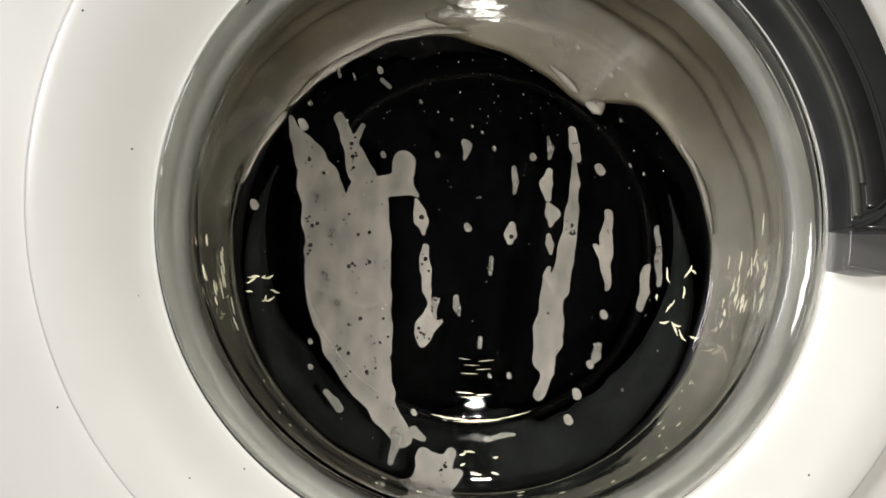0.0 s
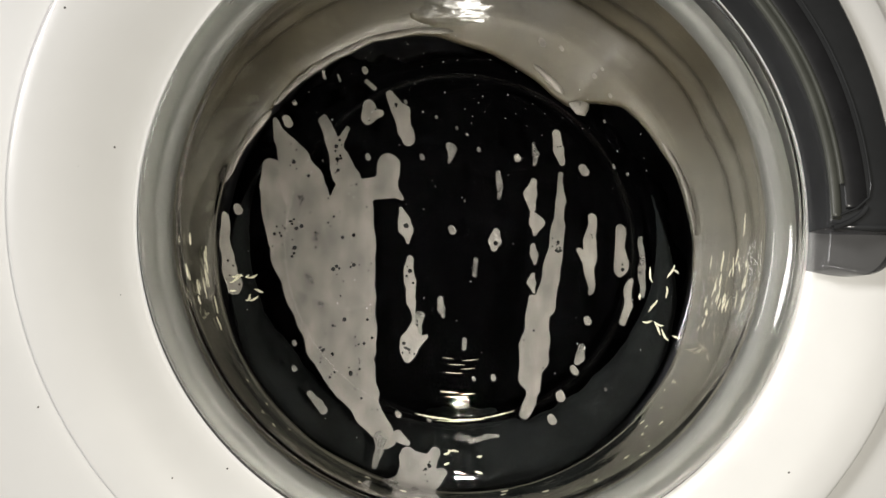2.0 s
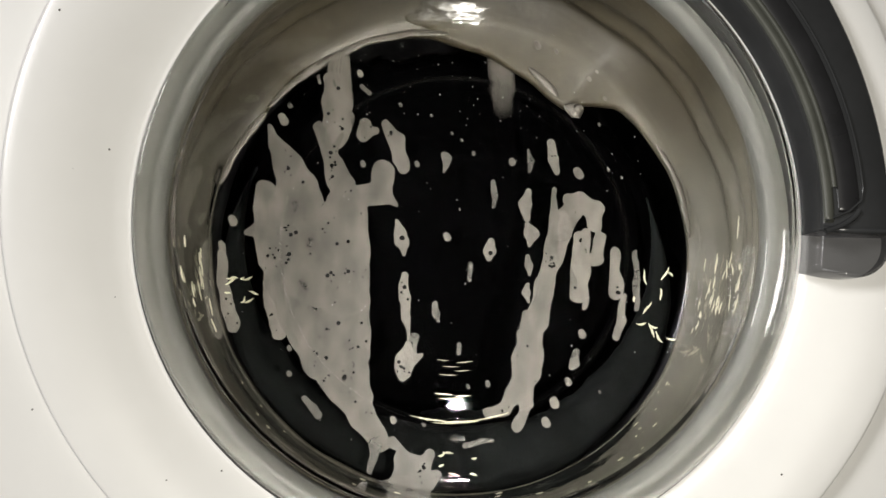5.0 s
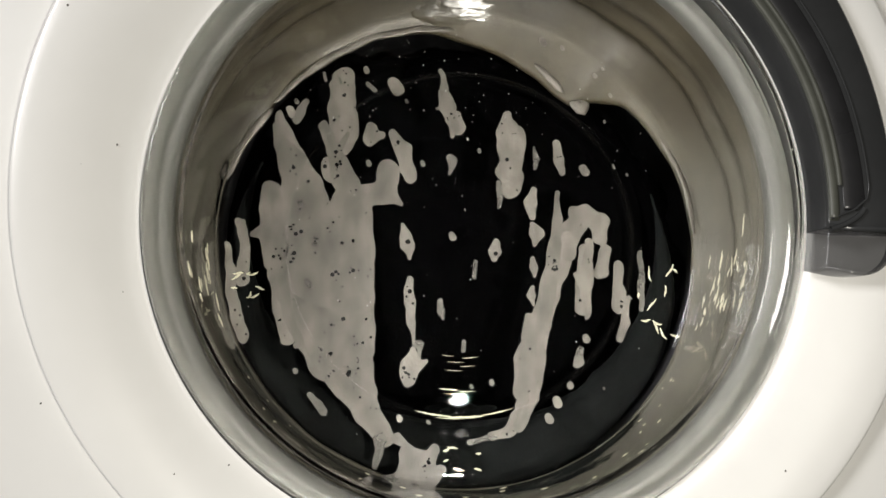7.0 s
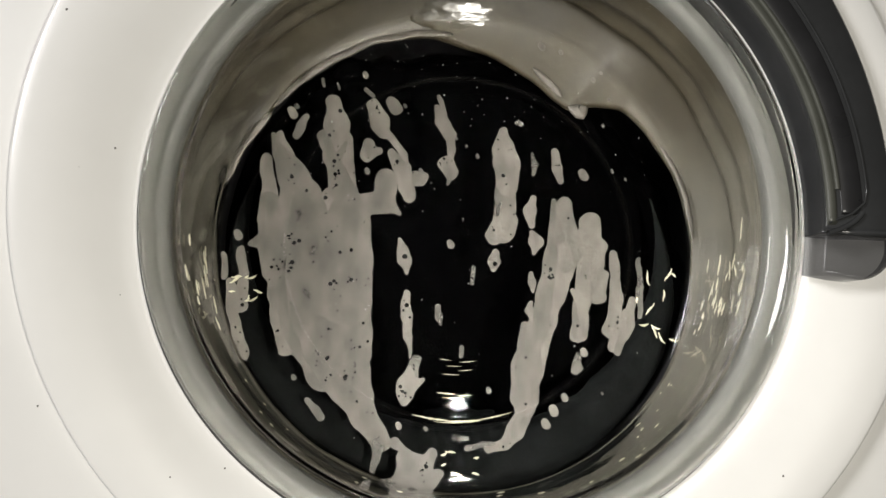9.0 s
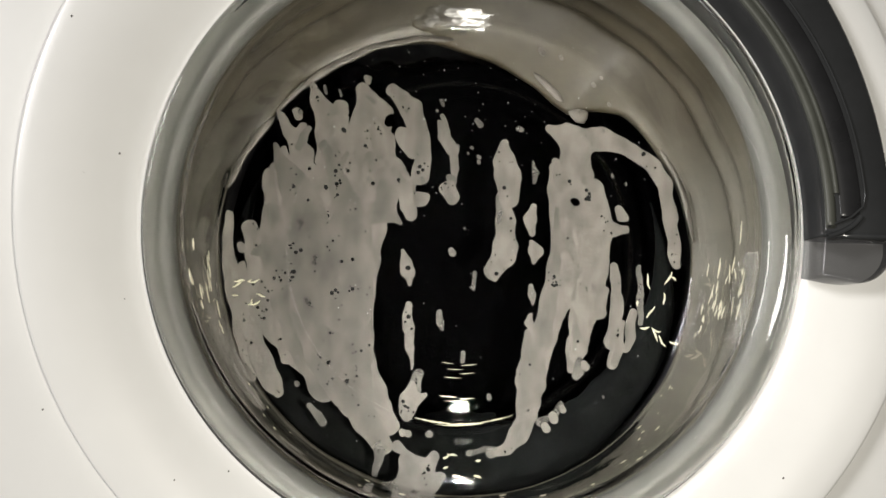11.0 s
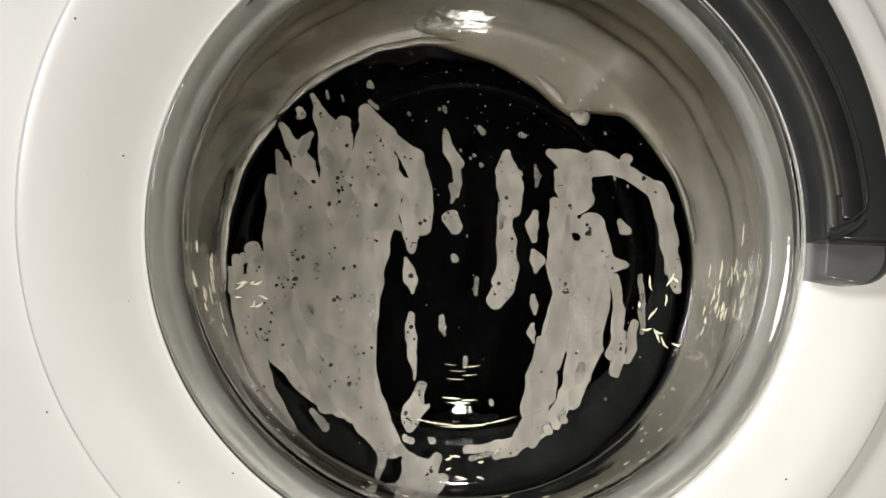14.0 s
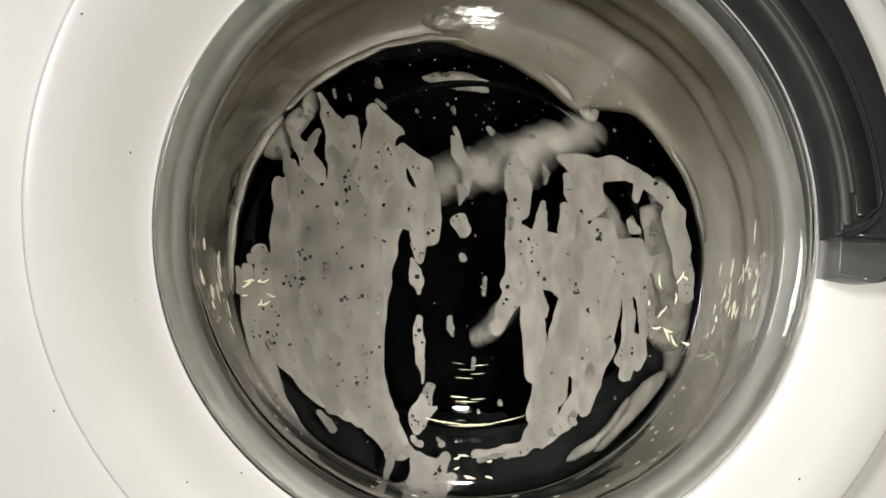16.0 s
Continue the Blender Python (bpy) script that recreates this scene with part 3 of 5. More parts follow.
foam('foam_patch', 'new', [[(-129.7,5.2,4.8),(-124.0,-12.0,6.9),(-119.9,-34.3,11.1),(-105.9,-51.2,15.2),(-88.4,-71.4,13.9),(-71.2,-84.8,11.8)],[(-100.3,-13.4,15.3),(-96.1,-40.9,17.4),(-85.3,-61.3,16.0)]], slide=[(9.8,0.0,17.2),(11.3,0.0,5.2),(12.5,0.0,0.0),(14.5,0.7,-5.2),(16,0.7,-6.9)], land=9.7, bubbles=46, layer=117)
foam('foam_drip', 'new', [[(-141.5,8.4,3.8),(-141.3,-14.1,4.5),(-136.5,-34.5,6.9),(-128.3,-54.8,7.6),(-120.9,-74.8,6.9),(-111.5,-93.0,6.9),(-107.4,-98.0,3.8)]], slide=[(9.5,-1.4,20.7),(11.3,-2.1,9.7),(12.5,0.0,0.0),(14.5,4.1,-17.2),(16,5.5,-20.7)], land=9.4, bubbles=14, layer=118)
foam('foam_drip', 'film', [[(-47.5,-119.5,4.2),(-48.3,-127.6,2.4),(-50.5,-136.6,1.4)],[(-36.7,-117.9,3.5),(-31.6,-122.2,1.4)]], slide=[(0,0.0,6.9),(4,0.0,2.1),(12.5,0.0,0.0),(16,0.0,-1.7)], layer=1)
foam('foam_puddle', 'film', [[(-31.4,-125.3,4.8),(-25.7,-132.8,9.6),(-28.0,-147.0,13.7)],[(-15.7,-124.2,3.4),(-20.7,-132.8,6.8)],[(-43.8,-143.7,3.4),(-33.9,-140.6,4.8)],[(-10.7,-134.5,2.7),(-17.4,-140.8,5.5)]], bubbles=8, layer=2, label='watery suds gathered at the foot of the door glass')
foam('foam_drip', 'new', [[(-142.1,2.1,3.1),(-141.2,-14.4,4.1),(-137.7,-29.7,4.4),(-134.4,-39.8,5.1)]], slide=[(0.5,-1.4,24.1),(1.5,-1.4,20.7),(2.5,-0.7,6.9),(3.5,0.0,0.0),(6.5,2.8,-15.5),(9,4.8,-25.9),(11,6.9,-37.9),(16,10.3,-58.6)], land=0.45, bubbles=5, layer=3)
foam('foam_drip', 'new', [[(-115.0,-14.1,2.1),(-111.9,-27.8,3.1),(-106.4,-45.5,4.1)]], slide=[(2.3,0.0,17.2),(3.5,0.0,0.0),(4.2,0.0,-4.8),(7,2.1,-13.8),(16,2.1,-24.1)], land=2.2, bubbles=3, layer=98)
foam('foam_drip', 'new', [[(-132.8,10.9,2.4),(-130.3,-4.6,3.1),(-131.2,-18.3,3.4),(-131.0,-23.4,4.5)]], slide=[(5.5,0.0,13.8),(7,0.0,0.0),(9,0.7,-13.8),(11,0.0,-20.7),(16,0.0,-31.0)], land=5.4, bubbles=3, layer=4)
foam('foam_drip', 'new', [[(-141.0,-3.4,2.4),(-139.9,-15.0,2.4)]], slide=[(5.2,0.0,3.4),(7,0.0,0.0),(9,-1.4,-4.1),(16,0.0,-10.3)], land=5.0, layer=5)
foam('foam_drip', 'new', [[(-43.9,83.1,2.8),(-36.8,73.2,4.8),(-33.6,60.7,4.8),(-32.5,55.4,3.8)]], slide=[(0.85,-1.4,20.7),(2,0.0,10.3),(3.5,0.0,0.0),(4.2,0.0,-2.8),(6.5,0.7,-12.1),(9,1.4,-24.1),(16,1.4,-51.7)], land=0.8, bubbles=3, layer=6)
foam('foam_drip', 'new', [[(-56.2,80.0,3.1),(-56.2,73.9,5.2),(-50.5,74.7,2.8)]], slide=[(1.35,0.0,12.1),(2,0.0,6.9),(3.5,0.0,0.0),(6.5,0.7,-6.2),(9,0.0,-15.5),(11,0.0,-20.7),(16,0.0,-34.5)], land=0.75, bubbles=2, layer=7)
foam('foam_drip', 'new', [[(-53.2,87.8,4.5),(-49.6,79.0,5.9),(-46.7,71.9,4.1)],[(-43.1,70.2,2.4),(-35.2,59.7,2.4),(-32.9,45.4,2.4),(-26.9,43.8,4.2),(-23.4,43.8,4.5)]], slide=[(8.3,0.0,10.3),(9,0.0,0.0),(11,0.0,-10.3),(16,0.0,-24.1)], land=8.22, bubbles=6, layer=90)
foam('foam_fleck', 'new', [[(-41.2,99.9,4.1),(-40.1,97.1,4.5)]], slide=[(5.6,0.0,1.7),(7,0.0,0.0),(9,0.0,-9.7),(11,1.4,-44.8),(16,1.4,-62.1)], land=5.5, layer=8)
foam('foam_drip', 'film', [[(-95.6,87.4,1.7),(-98.9,80.9,2.7),(-101.6,75.5,2.1)]], slide=[(5.3,0.0,1.0),(7,0.0,0.0),(9,1.0,-6.9),(16,1.0,-13.8)], land=5.2, layer=9)
foam('foam_drip', 'new', [[(-36.2,18.7,1.4),(-34.1,12.7,3.8),(-33.0,6.1,3.8),(-31.6,-1.0,1.4)]], slide=[(0,-0.3,9.0),(3.5,0.0,0.0),(6.5,0.7,-6.2),(9,0.0,-14.5),(12.5,1.4,-21.4),(16,0.0,-24.8)], holes=[(-33.0,8.9,1.6)], layer=10)
foam('foam_drip', 'new', [[(-30.8,-13.6,2.4),(-30.8,-27.5,3.5),(-29.3,-39.6,2.4),(-28.3,-51.6,0.7)]], slide=[(0,0.0,12.4),(3.5,0.0,0.0),(6.5,0.0,-7.6),(9,-0.7,-15.2),(12.5,-0.7,-22.8),(16,-0.7,-28.3)], bubbles=4, layer=11)
foam('foam_drip', 'new', [[(-28.3,-55.0,2.1),(-29.3,-63.5,5.9),(-30.9,-70.2,5.2),(-31.9,-73.9,2.8)],[(-23.4,-62.5,3.1),(-20.0,-61.5,1.4)]], slide=[(0,-0.7,15.2),(3.5,0.0,0.0),(6.5,0.0,-8.6),(9,-0.7,-19.3),(12.5,0.0,-29.7),(16,-0.7,-33.8)], bubbles=10, layer=12)
foam('foam_drip', 'film', [[(-24.3,-78.7,3.1),(-27.6,-88.1,4.2),(-29.5,-99.8,3.5)]], slide=[(0,-0.7,44.8),(3.5,0.0,29.7),(9,-0.7,10.3),(12.5,0.0,0.0),(16,0.0,-4.1)], bubbles=6, layer=91)
foam('foam_drip', 'new', [[(-4.1,78.5,5.2),(-1.2,72.9,4.5)]], slide=[(5.2,0.0,5.2),(6.3,0.0,2.8),(7,0.0,0.0),(8,-2.1,-13.8),(9,-3.4,-25.9),(11.3,-3.4,-40.7),(12.5,-4.1,-49.0),(14.5,-2.8,-57.9),(16,-2.8,-60.0)], land=5.1, bubbles=5, layer=13)
foam('foam_drip', 'new', [[(-12.4,95.2,1.7),(-9.9,87.0,3.8),(-5.2,79.2,4.8)]], slide=[(5.2,0.0,5.2),(6.3,0.0,2.8),(7,0.0,0.0),(9,-1.4,-6.9),(12.5,0.7,-17.9),(16,1.4,-24.1)], land=5.12, layer=14)
foam('foam_drip', 'new', [[(-12.6,95.3,1.4),(-10.0,85.3,2.4),(-5.6,72.8,3.1),(-4.4,62.1,2.1),(-5.1,54.9,1.7)]], slide=[(5.2,0.0,20.7),(7,0.0,13.8),(9,0.0,0.0),(11.3,1.4,-10.3),(12.5,1.4,-15.2),(16,2.8,-17.9)], land=5.15, layer=92)
foam('foam_drip', 'film', [[(-5.6,59.6,3.5),(-6.0,51.0,1.0)]], slide=[(0,0.0,4.1),(3.5,0.0,0.0),(9,0.0,-10.3),(16,0.0,-20.7)], layer=15)
foam('foam_drip', 'new', [[(29.7,81.6,2.8),(29.4,70.8,6.9),(31.6,61.1,8.3),(32.3,47.5,6.6)]], slide=[(5.2,0.0,10.3),(6.3,0.0,4.1),(7,0.0,0.0),(9,-1.4,-7.6),(12.5,-1.4,-15.5),(16,-1.4,-20.7)], land=5.05, bubbles=6, layer=16, label='fresh pale soap foam sliding down the door glass')
foam('foam_drip', 'new', [[(31.2,74.4,4.8),(31.9,60.0,5.9),(33.0,43.9,6.6),(32.3,35.0,6.2)]], slide=[(5.2,0.0,20.7),(6.3,0.0,11.0),(7,0.0,0.0),(9,-2.8,-25.5),(11.3,-3.4,-40.7),(12.5,-4.1,-46.3),(14,-4.1,-51.0),(16,-4.1,-54.0)], land=5.1, bubbles=6, layer=93)
foam('foam_drip', 'new', [[(28.7,2.4,5.9),(26.9,-11.8,6.6),(21.5,-20.7,5.9)]], slide=[(5.2,6.9,86.2),(7,6.9,67.2),(9,1.7,29.3),(11.3,0.0,7.6),(12.5,0.0,0.0),(14,0.0,-7.6),(16,0.0,-14.5)], land=5.2, bubbles=7, layer=99)
foam('foam_fleck', 'film', [[(24.1,43.3,1.4),(25.1,34.4,1.7),(24.3,28.3,1.4)]], slide=[(0,0.0,5.2),(3.5,0.0,0.0),(9,0.0,-6.9),(16,0.0,-13.8)], layer=17)
foam('foam_drip', 'new', [[(22.7,6.3,2.1),(22.0,-0.1,3.5),(21.2,-4.6,2.1)]], slide=[(0,0.0,6.9),(3.5,0.0,0.0),(7,0.0,-4.8),(9,0.7,-8.6),(16,0.7,-20.7)], holes=[(22.3,-1.1,1.4)], layer=18)
foam('foam_fleck', 'film', [[(46.5,62.0,1.0),(47.6,55.9,1.7),(46.8,49.4,1.0)]], slide=[(0,-0.7,5.5),(3.5,0.0,0.0),(9,0.0,-2.8),(12.5,0.0,-6.2),(16,0.0,-6.2)], layer=19)
foam('foam_drip', 'new', [[(46.0,37.6,2.1),(44.1,29.8,3.8),(45.0,20.1,2.1)]], slide=[(0,0.0,9.7),(3.5,0.0,0.0),(7,0.0,-2.8),(9,0.7,-5.5),(12.5,0.0,-9.7),(16,0.0,-12.4)], layer=20)
foam('foam_drip', 'new', [[(45.0,16.6,1.7),(47.7,11.3,4.2),(46.6,4.2,1.4)]], slide=[(0,0.0,9.0),(3.5,0.0,0.0),(7,0.0,-4.1),(9,0.7,-6.9),(12.5,-0.7,-13.1),(16,0.0,-17.2)], layer=21)
foam('foam_fleck', 'new', [[(46.1,-3.6,1.4),(45.7,-8.8,2.4),(45.6,-14.1,1.0)]], slide=[(0,0.0,9.7),(3.5,0.0,0.0),(7,0.0,-5.5),(9,0.0,-12.4),(12.5,-1.4,-20.7),(16,0.0,-25.9)], layer=22)
foam('foam_fleck', 'new', [[(44.8,-20.4,1.4),(44.7,-25.7,2.4),(45.3,-31.6,1.0)]], slide=[(0,0.0,6.9),(3.5,0.0,0.0),(7,0.0,-6.2),(9,0.0,-13.1),(12.5,-1.7,-21.4),(16,0.0,-25.9)], layer=23)
foam('foam_drip', 'new', [[(60.1,67.7,2.8),(62.1,58.4,2.8),(63.8,50.5,2.1)]], slide=[(0,0.0,4.1),(1.5,0.0,2.8),(3.5,0.0,0.0),(9,0.0,-7.6),(16,0.0,-20.7)], bubbles=2, layer=24)
foam('foam_drip', 'mid', [[(62.9,40.5,1.4),(62.7,21.9,2.8),(59.8,-2.9,4.5),(55.9,-23.9,5.5),(51.3,-43.0,6.6)],[(44.5,-37.8,2.8),(47.3,-51.6,7.3),(45.2,-68.7,9.0)]], slide=[(0,-1.0,15.5),(1.5,0.0,6.9),(3.5,0.0,0.0),(5,-0.7,-3.4),(7,-2.1,-7.6),(9,-3.4,-10.3),(12.5,0.8,-14.5),(15,4.5,-17.0),(16,4.5,-17.6)], bubbles=14, layer=25, label='long grey streak of soap foam on the door glass')
foam('foam_drip', 'mid', [[(45.7,-61.9,8.6),(44.4,-75.4,8.6),(42.4,-85.5,6.2),(44.0,-92.9,3.8),(39.2,-106.1,3.4)]], slide=[(0,-1.0,15.5),(1.5,0.0,6.9),(3.5,0.0,0.0),(5,-1.4,-2.1),(7,-2.8,-4.8),(9,-3.4,-6.2),(12.5,2.2,-8.6),(15,4.0,-9.4),(16,4.0,-9.7)], bubbles=8, layer=94)
foam('foam_drip', 'mid', [[(45.4,-71.7,7.6),(41.7,-92.0,6.2),(36.3,-105.4,5.2),(29.4,-113.7,3.1),(19.9,-116.3,2.8)]], slide=[(4.4,0.0,24.1),(5.5,0.0,6.9),(7,0.0,0.0),(9,-1.0,-4.8),(12.5,-0.5,-6.2),(15,1.5,-6.2),(16,1.5,-6.2)], land=4.3, bubbles=6, layer=95)
foam('foam_drip', 'new', [[(70.2,30.8,4.1),(70.7,20.1,4.5)]], slide=[(3.25,0.0,5.2),(3.5,0.0,0.0),(4.2,-1.7,-6.2),(6,-2.8,-20.7),(9,-4.1,-31.0),(16,-4.1,-48.3)], land=3.2, layer=26)
foam('foam_patch', 'new', [[(71.1,21.0,3.8),(78.1,19.2,5.5),(69.2,8.5,6.9),(63.7,-9.2,5.9),(56.4,-30.3,5.5),(50.2,-51.2,5.5),(45.5,-68.3,6.2)],[(78.1,21.0,4.8),(86.8,13.9,6.2),(87.4,5.0,4.8)],[(77.8,-2.1,3.5),(76.4,-23.2,4.2),(76.1,-38.9,5.2)],[(90.8,-2.0,3.1),(88.1,-16.1,4.8)]], slide=[(4.8,0.0,10.3),(6.3,0.0,2.8),(7,0.0,0.0),(9,-0.7,-13.1),(11,-1.4,-20.7),(14,-4.0,-27.0),(16,-6.0,-31.0)], land=4.7, bubbles=12, layer=96)
foam('foam_drip', 'new', [[(66.2,27.1,5.5),(66.7,11.1,7.6),(68.3,-3.1,6.2)],[(82.6,16.5,6.9),(82.4,0.5,7.6),(80.3,-20.6,6.9),(74.7,-41.5,4.1),(73.5,-53.6,4.1)]], slide=[(8.3,0.0,12.1),(9,0.0,0.0),(11,-1.0,-10.3),(14,-6.0,-18.0),(16,-8.0,-20.7)], land=8.22, bubbles=8, layer=100)
foam('foam_drip', 'new', [[(82.2,14.7,2.4),(80.8,0.6,3.8),(79.8,-11.7,4.1),(80.3,-30.9,1.7)],[(74.0,-5.7,1.7),(75.7,-9.9,1.7)]], slide=[(0,0.0,5.5),(2,0.0,2.8),(3.5,0.0,0.0),(6.3,-1.4,-10.3),(9,-2.8,-20.7),(16,-2.8,-34.5)], bubbles=2, layer=27)
foam('foam_drip', 'new', [[(99.3,4.1,2.8),(99.3,-10.0,3.4),(98.9,-20.5,4.1)]], slide=[(1.35,0.0,12.1),(2,0.0,6.2),(3.5,0.0,0.0),(6.3,-0.7,-13.8),(9,-2.8,-24.1),(12.5,-2.8,-34.5),(16,-1.4,-41.4)], land=1.3, bubbles=2, layer=28)
foam('foam_drip', 'new', [[(103.5,-27.5,2.1),(101.7,-41.3,2.8),(99.2,-51.6,2.4)]], slide=[(0,0.7,13.8),(3.5,0.0,0.0),(7,-0.7,-6.2),(9,-1.4,-11.7),(12.5,-4.8,-20.0),(16,-3.4,-24.8)], layer=29)
foam('foam_fleck', 'film', [[(111.7,0.5,1.4),(112.1,-17.1,2.1),(111.5,-34.4,1.7)]], slide=[(0,0.0,11.0),(3.5,0.0,0.0),(9,0.0,-6.9),(16,-0.7,-17.2)], layer=30)
foam('foam_drip', 'new', [[(95.6,-11.3,2.8),(97.0,-29.0,3.1),(95.5,-46.4,3.8),(91.6,-58.6,3.5)],[(106.1,-39.4,2.8),(104.3,-53.3,3.1),(101.9,-62.0,2.4)]], slide=[(7.35,0.7,20.7),(9,0.7,7.6),(11.3,0.7,2.1),(12.5,0.0,0.0),(16,0.0,-8.6)], land=7.25, bubbles=3, layer=31)
foam('foam_fleck', 'new', [[(95.0,-62.0,2.8),(93.4,-70.6,3.1)]], slide=[(7.35,2.8,20.7),(9,1.4,10.3),(12.5,0.0,0.0),(16,0.0,-5.5)], land=7.26, layer=32)
foam('foam_patch', 'new', [[(55.6,71.1,3.1),(68.2,64.7,8.3),(75.3,62.2,9.0),(89.6,64.8,6.9),(107.3,56.8,4.5),(121.3,46.7,4.8),(127.5,35.2,4.5),(130.5,13.7,4.5),(132.7,-7.7,3.8),(133.1,-15.4,3.1)],[(71.7,64.0,9.0),(71.6,42.3,11.1)]], slide=[(10.0,0.0,13.8),(11.3,2.1,6.2),(12.5,0.0,0.0),(13.5,0.7,-4.1),(14.5,0.7,-7.6),(16,2.1,-11.0)], land=9.9, bubbles=16, layer=102, label='arched band of fresh soap foam on the door glass')
foam('foam_patch', 'new', [[(59.1,42.2,3.8),(64.4,27.8,9.8),(67.7,2.7,11.2),(67.3,-25.6,10.5),(61.8,-39.7,7.7),(54.5,-57.1,7.0)],[(82.1,27.9,8.4),(83.6,6.4,11.8),(81.4,-22.0,10.4),(77.4,-46.6,9.0),(71.7,-67.3,6.3),(68.2,-82.7,3.8)],[(95.9,2.9,4.2),(101.2,2.9,2.8)]], slide=[(10.2,0.0,20.7),(11.3,1.4,7.6),(12.5,0.0,0.0),(13.5,0.0,-6.9),(14.5,0.0,-10.3),(16,0.7,-13.8)], land=10.1, holes=[(72.1,20.7,2.8)], bubbles=34, layer=104)
foam('foam_drip', 'new', [[(72.3,-66.7,7.0),(64.9,-87.2,5.6),(55.9,-102.3,5.2),(42.0,-112.4,4.2),(21.5,-119.0,3.1),(2.8,-120.7,2.4)]], slide=[(13.3,0.7,2.8),(14.5,0.0,0.0),(16,0.0,-1.7)], land=13.2, bubbles=8, layer=106)
foam('foam_fleck', 'new', [[(99.1,23.6,2.1),(101.5,18.6,2.8)],[(99.1,25.1,1.0),(103.2,17.9,2.1)]], slide=[(10.5,0.0,4.8),(12.5,0.0,0.0),(16,0.0,-4.1)], land=10.3, layer=33)
foam('foam_patch', 'new', [[(32.2,11.0,9.0),(40.2,-3.1,17.9),(73.5,-4.0,18.6),(95.8,-5.3,15.9),(100.0,-5.3,13.1)],[(100.8,1.7,10.3),(100.5,-13.4,10.3)],[(104.6,-15.1,6.9),(106.2,-29.1,4.1),(106.5,-43.7,2.1),(105.0,-47.8,1.4)],[(45.1,33.5,1.7),(45.0,25.3,3.1),(42.1,9.3,5.5)],[(59.3,-18.8,9.0),(69.6,-25.8,11.7),(80.1,-22.2,10.3)]], slide=[(15.65,0.0,1.4),(15.8,0.0,0.0),(16,0.0,-2.4)], land=15.58, bubbles=23, layer=109, label='fresh bubbly band of soap foam thrown across the door glass')
foam('foam_drip', 'new', [[(37.7,-15.4,7.6),(38.8,-39.9,7.2),(39.5,-67.3,6.2),(39.4,-70.0,5.9)],[(26.1,-19.0,5.5),(21.5,-33.0,4.8),(15.8,-42.8,3.8)]], slide=[(15.65,0.0,10.3),(15.8,0.0,0.0),(16,0.0,-5.5)], land=15.6, bubbles=3, layer=112)

foam('foam_drip', 'new', [[(104.6,53.9,3.5),(100.9,44.9,3.1)],[(123.7,34.1,6.2),(128.4,10.7,5.2),(131.0,-17.6,3.8)]], slide=[(13.6,0.0,10.3),(14.5,0.0,0.0),(16,2.1,-10.3)], land=13.5, bubbles=6, layer=110)
foam('foam_fleck', 'new', [[(-5.0,9.2,1.9),(-4.3,7.5,2.2)]], slide=[(0,0.0,3.1),(3.5,0.0,0.0),(9,0.0,-6.2),(12.5,0.0,-10.3),(16,0.0,-12.4)], edge=0.5, layer=34)
foam('foam_fleck', 'new', [[(35.9,55.9,1.7),(36.5,54.4,1.9)]], slide=[(0,0.0,1.0),(3.5,0.0,0.0),(9,0.0,-2.1),(12.5,0.0,-3.4),(16,0.0,-4.1)], edge=0.5, layer=35)
foam('foam_fleck', 'new', [[(77.4,-48.4,1.9),(78.0,-50.1,2.2)]], slide=[(0,0.0,7.2),(3.5,0.0,0.0),(9,-0.8,-14.5),(12.5,-1.4,-24.1),(16,-1.4,-29.0)], edge=0.5, layer=36)
foam('foam_fleck', 'new', [[(68.6,-77.3,1.9),(69.3,-79.0,2.2)]], slide=[(0,0.0,6.2),(3.5,0.0,0.0),(9,-4.1,-12.4),(12.5,-6.9,-20.7),(16,-6.9,-24.8)], edge=0.5, layer=37)
foam('foam_fleck', 'new', [[(59.9,-91.2,2.5),(60.7,-93.3,2.8)]], slide=[(0,0.0,3.1),(3.5,0.0,0.0),(9,-2.1,-6.2),(12.5,-3.4,-10.3),(16,-3.4,-12.4)], edge=0.5, layer=38)
foam('foam_fleck', 'new', [[(54.5,-103.9,2.2),(55.2,-105.7,2.5)]], slide=[(0,0.0,0.6),(3.5,0.0,0.0),(9,-1.7,-1.2),(12.5,-2.8,-2.1),(16,-2.8,-2.5)], edge=0.5, layer=39)
foam('foam_fleck', 'new', [[(77.0,48.7,2.5),(78.0,46.4,2.8)]], slide=[(0,0.0,0.4),(3.5,0.0,0.0),(9,0.8,-0.8),(12.5,1.4,-1.4),(16,1.4,-1.7)], edge=0.5, layer=40)
foam('foam_fleck', 'film', [[(95.6,50.5,1.1),(96.0,49.5,1.2)]], slide=[(0,0.0,0.4),(3.5,0.0,0.0),(9,0.0,-0.8),(12.5,0.0,-1.4),(16,0.0,-1.7)], edge=0.5, layer=41)
foam('foam_fleck', 'film', [[(104.4,45.2,0.7),(104.6,44.6,0.8)]], slide=[(0,0.0,0.4),(3.5,0.0,0.0),(9,0.0,-0.8),(12.5,0.0,-1.4),(16,0.0,-1.7)], edge=0.5, layer=42)
foam('foam_fleck', 'film', [[(-2.2,73.6,0.8),(-1.9,72.9,0.9)]], slide=[(0,0.0,2.1),(3.5,0.0,0.0),(9,0.4,-4.1),(12.5,0.7,-6.9),(16,0.7,-8.3)], edge=0.5, layer=43)
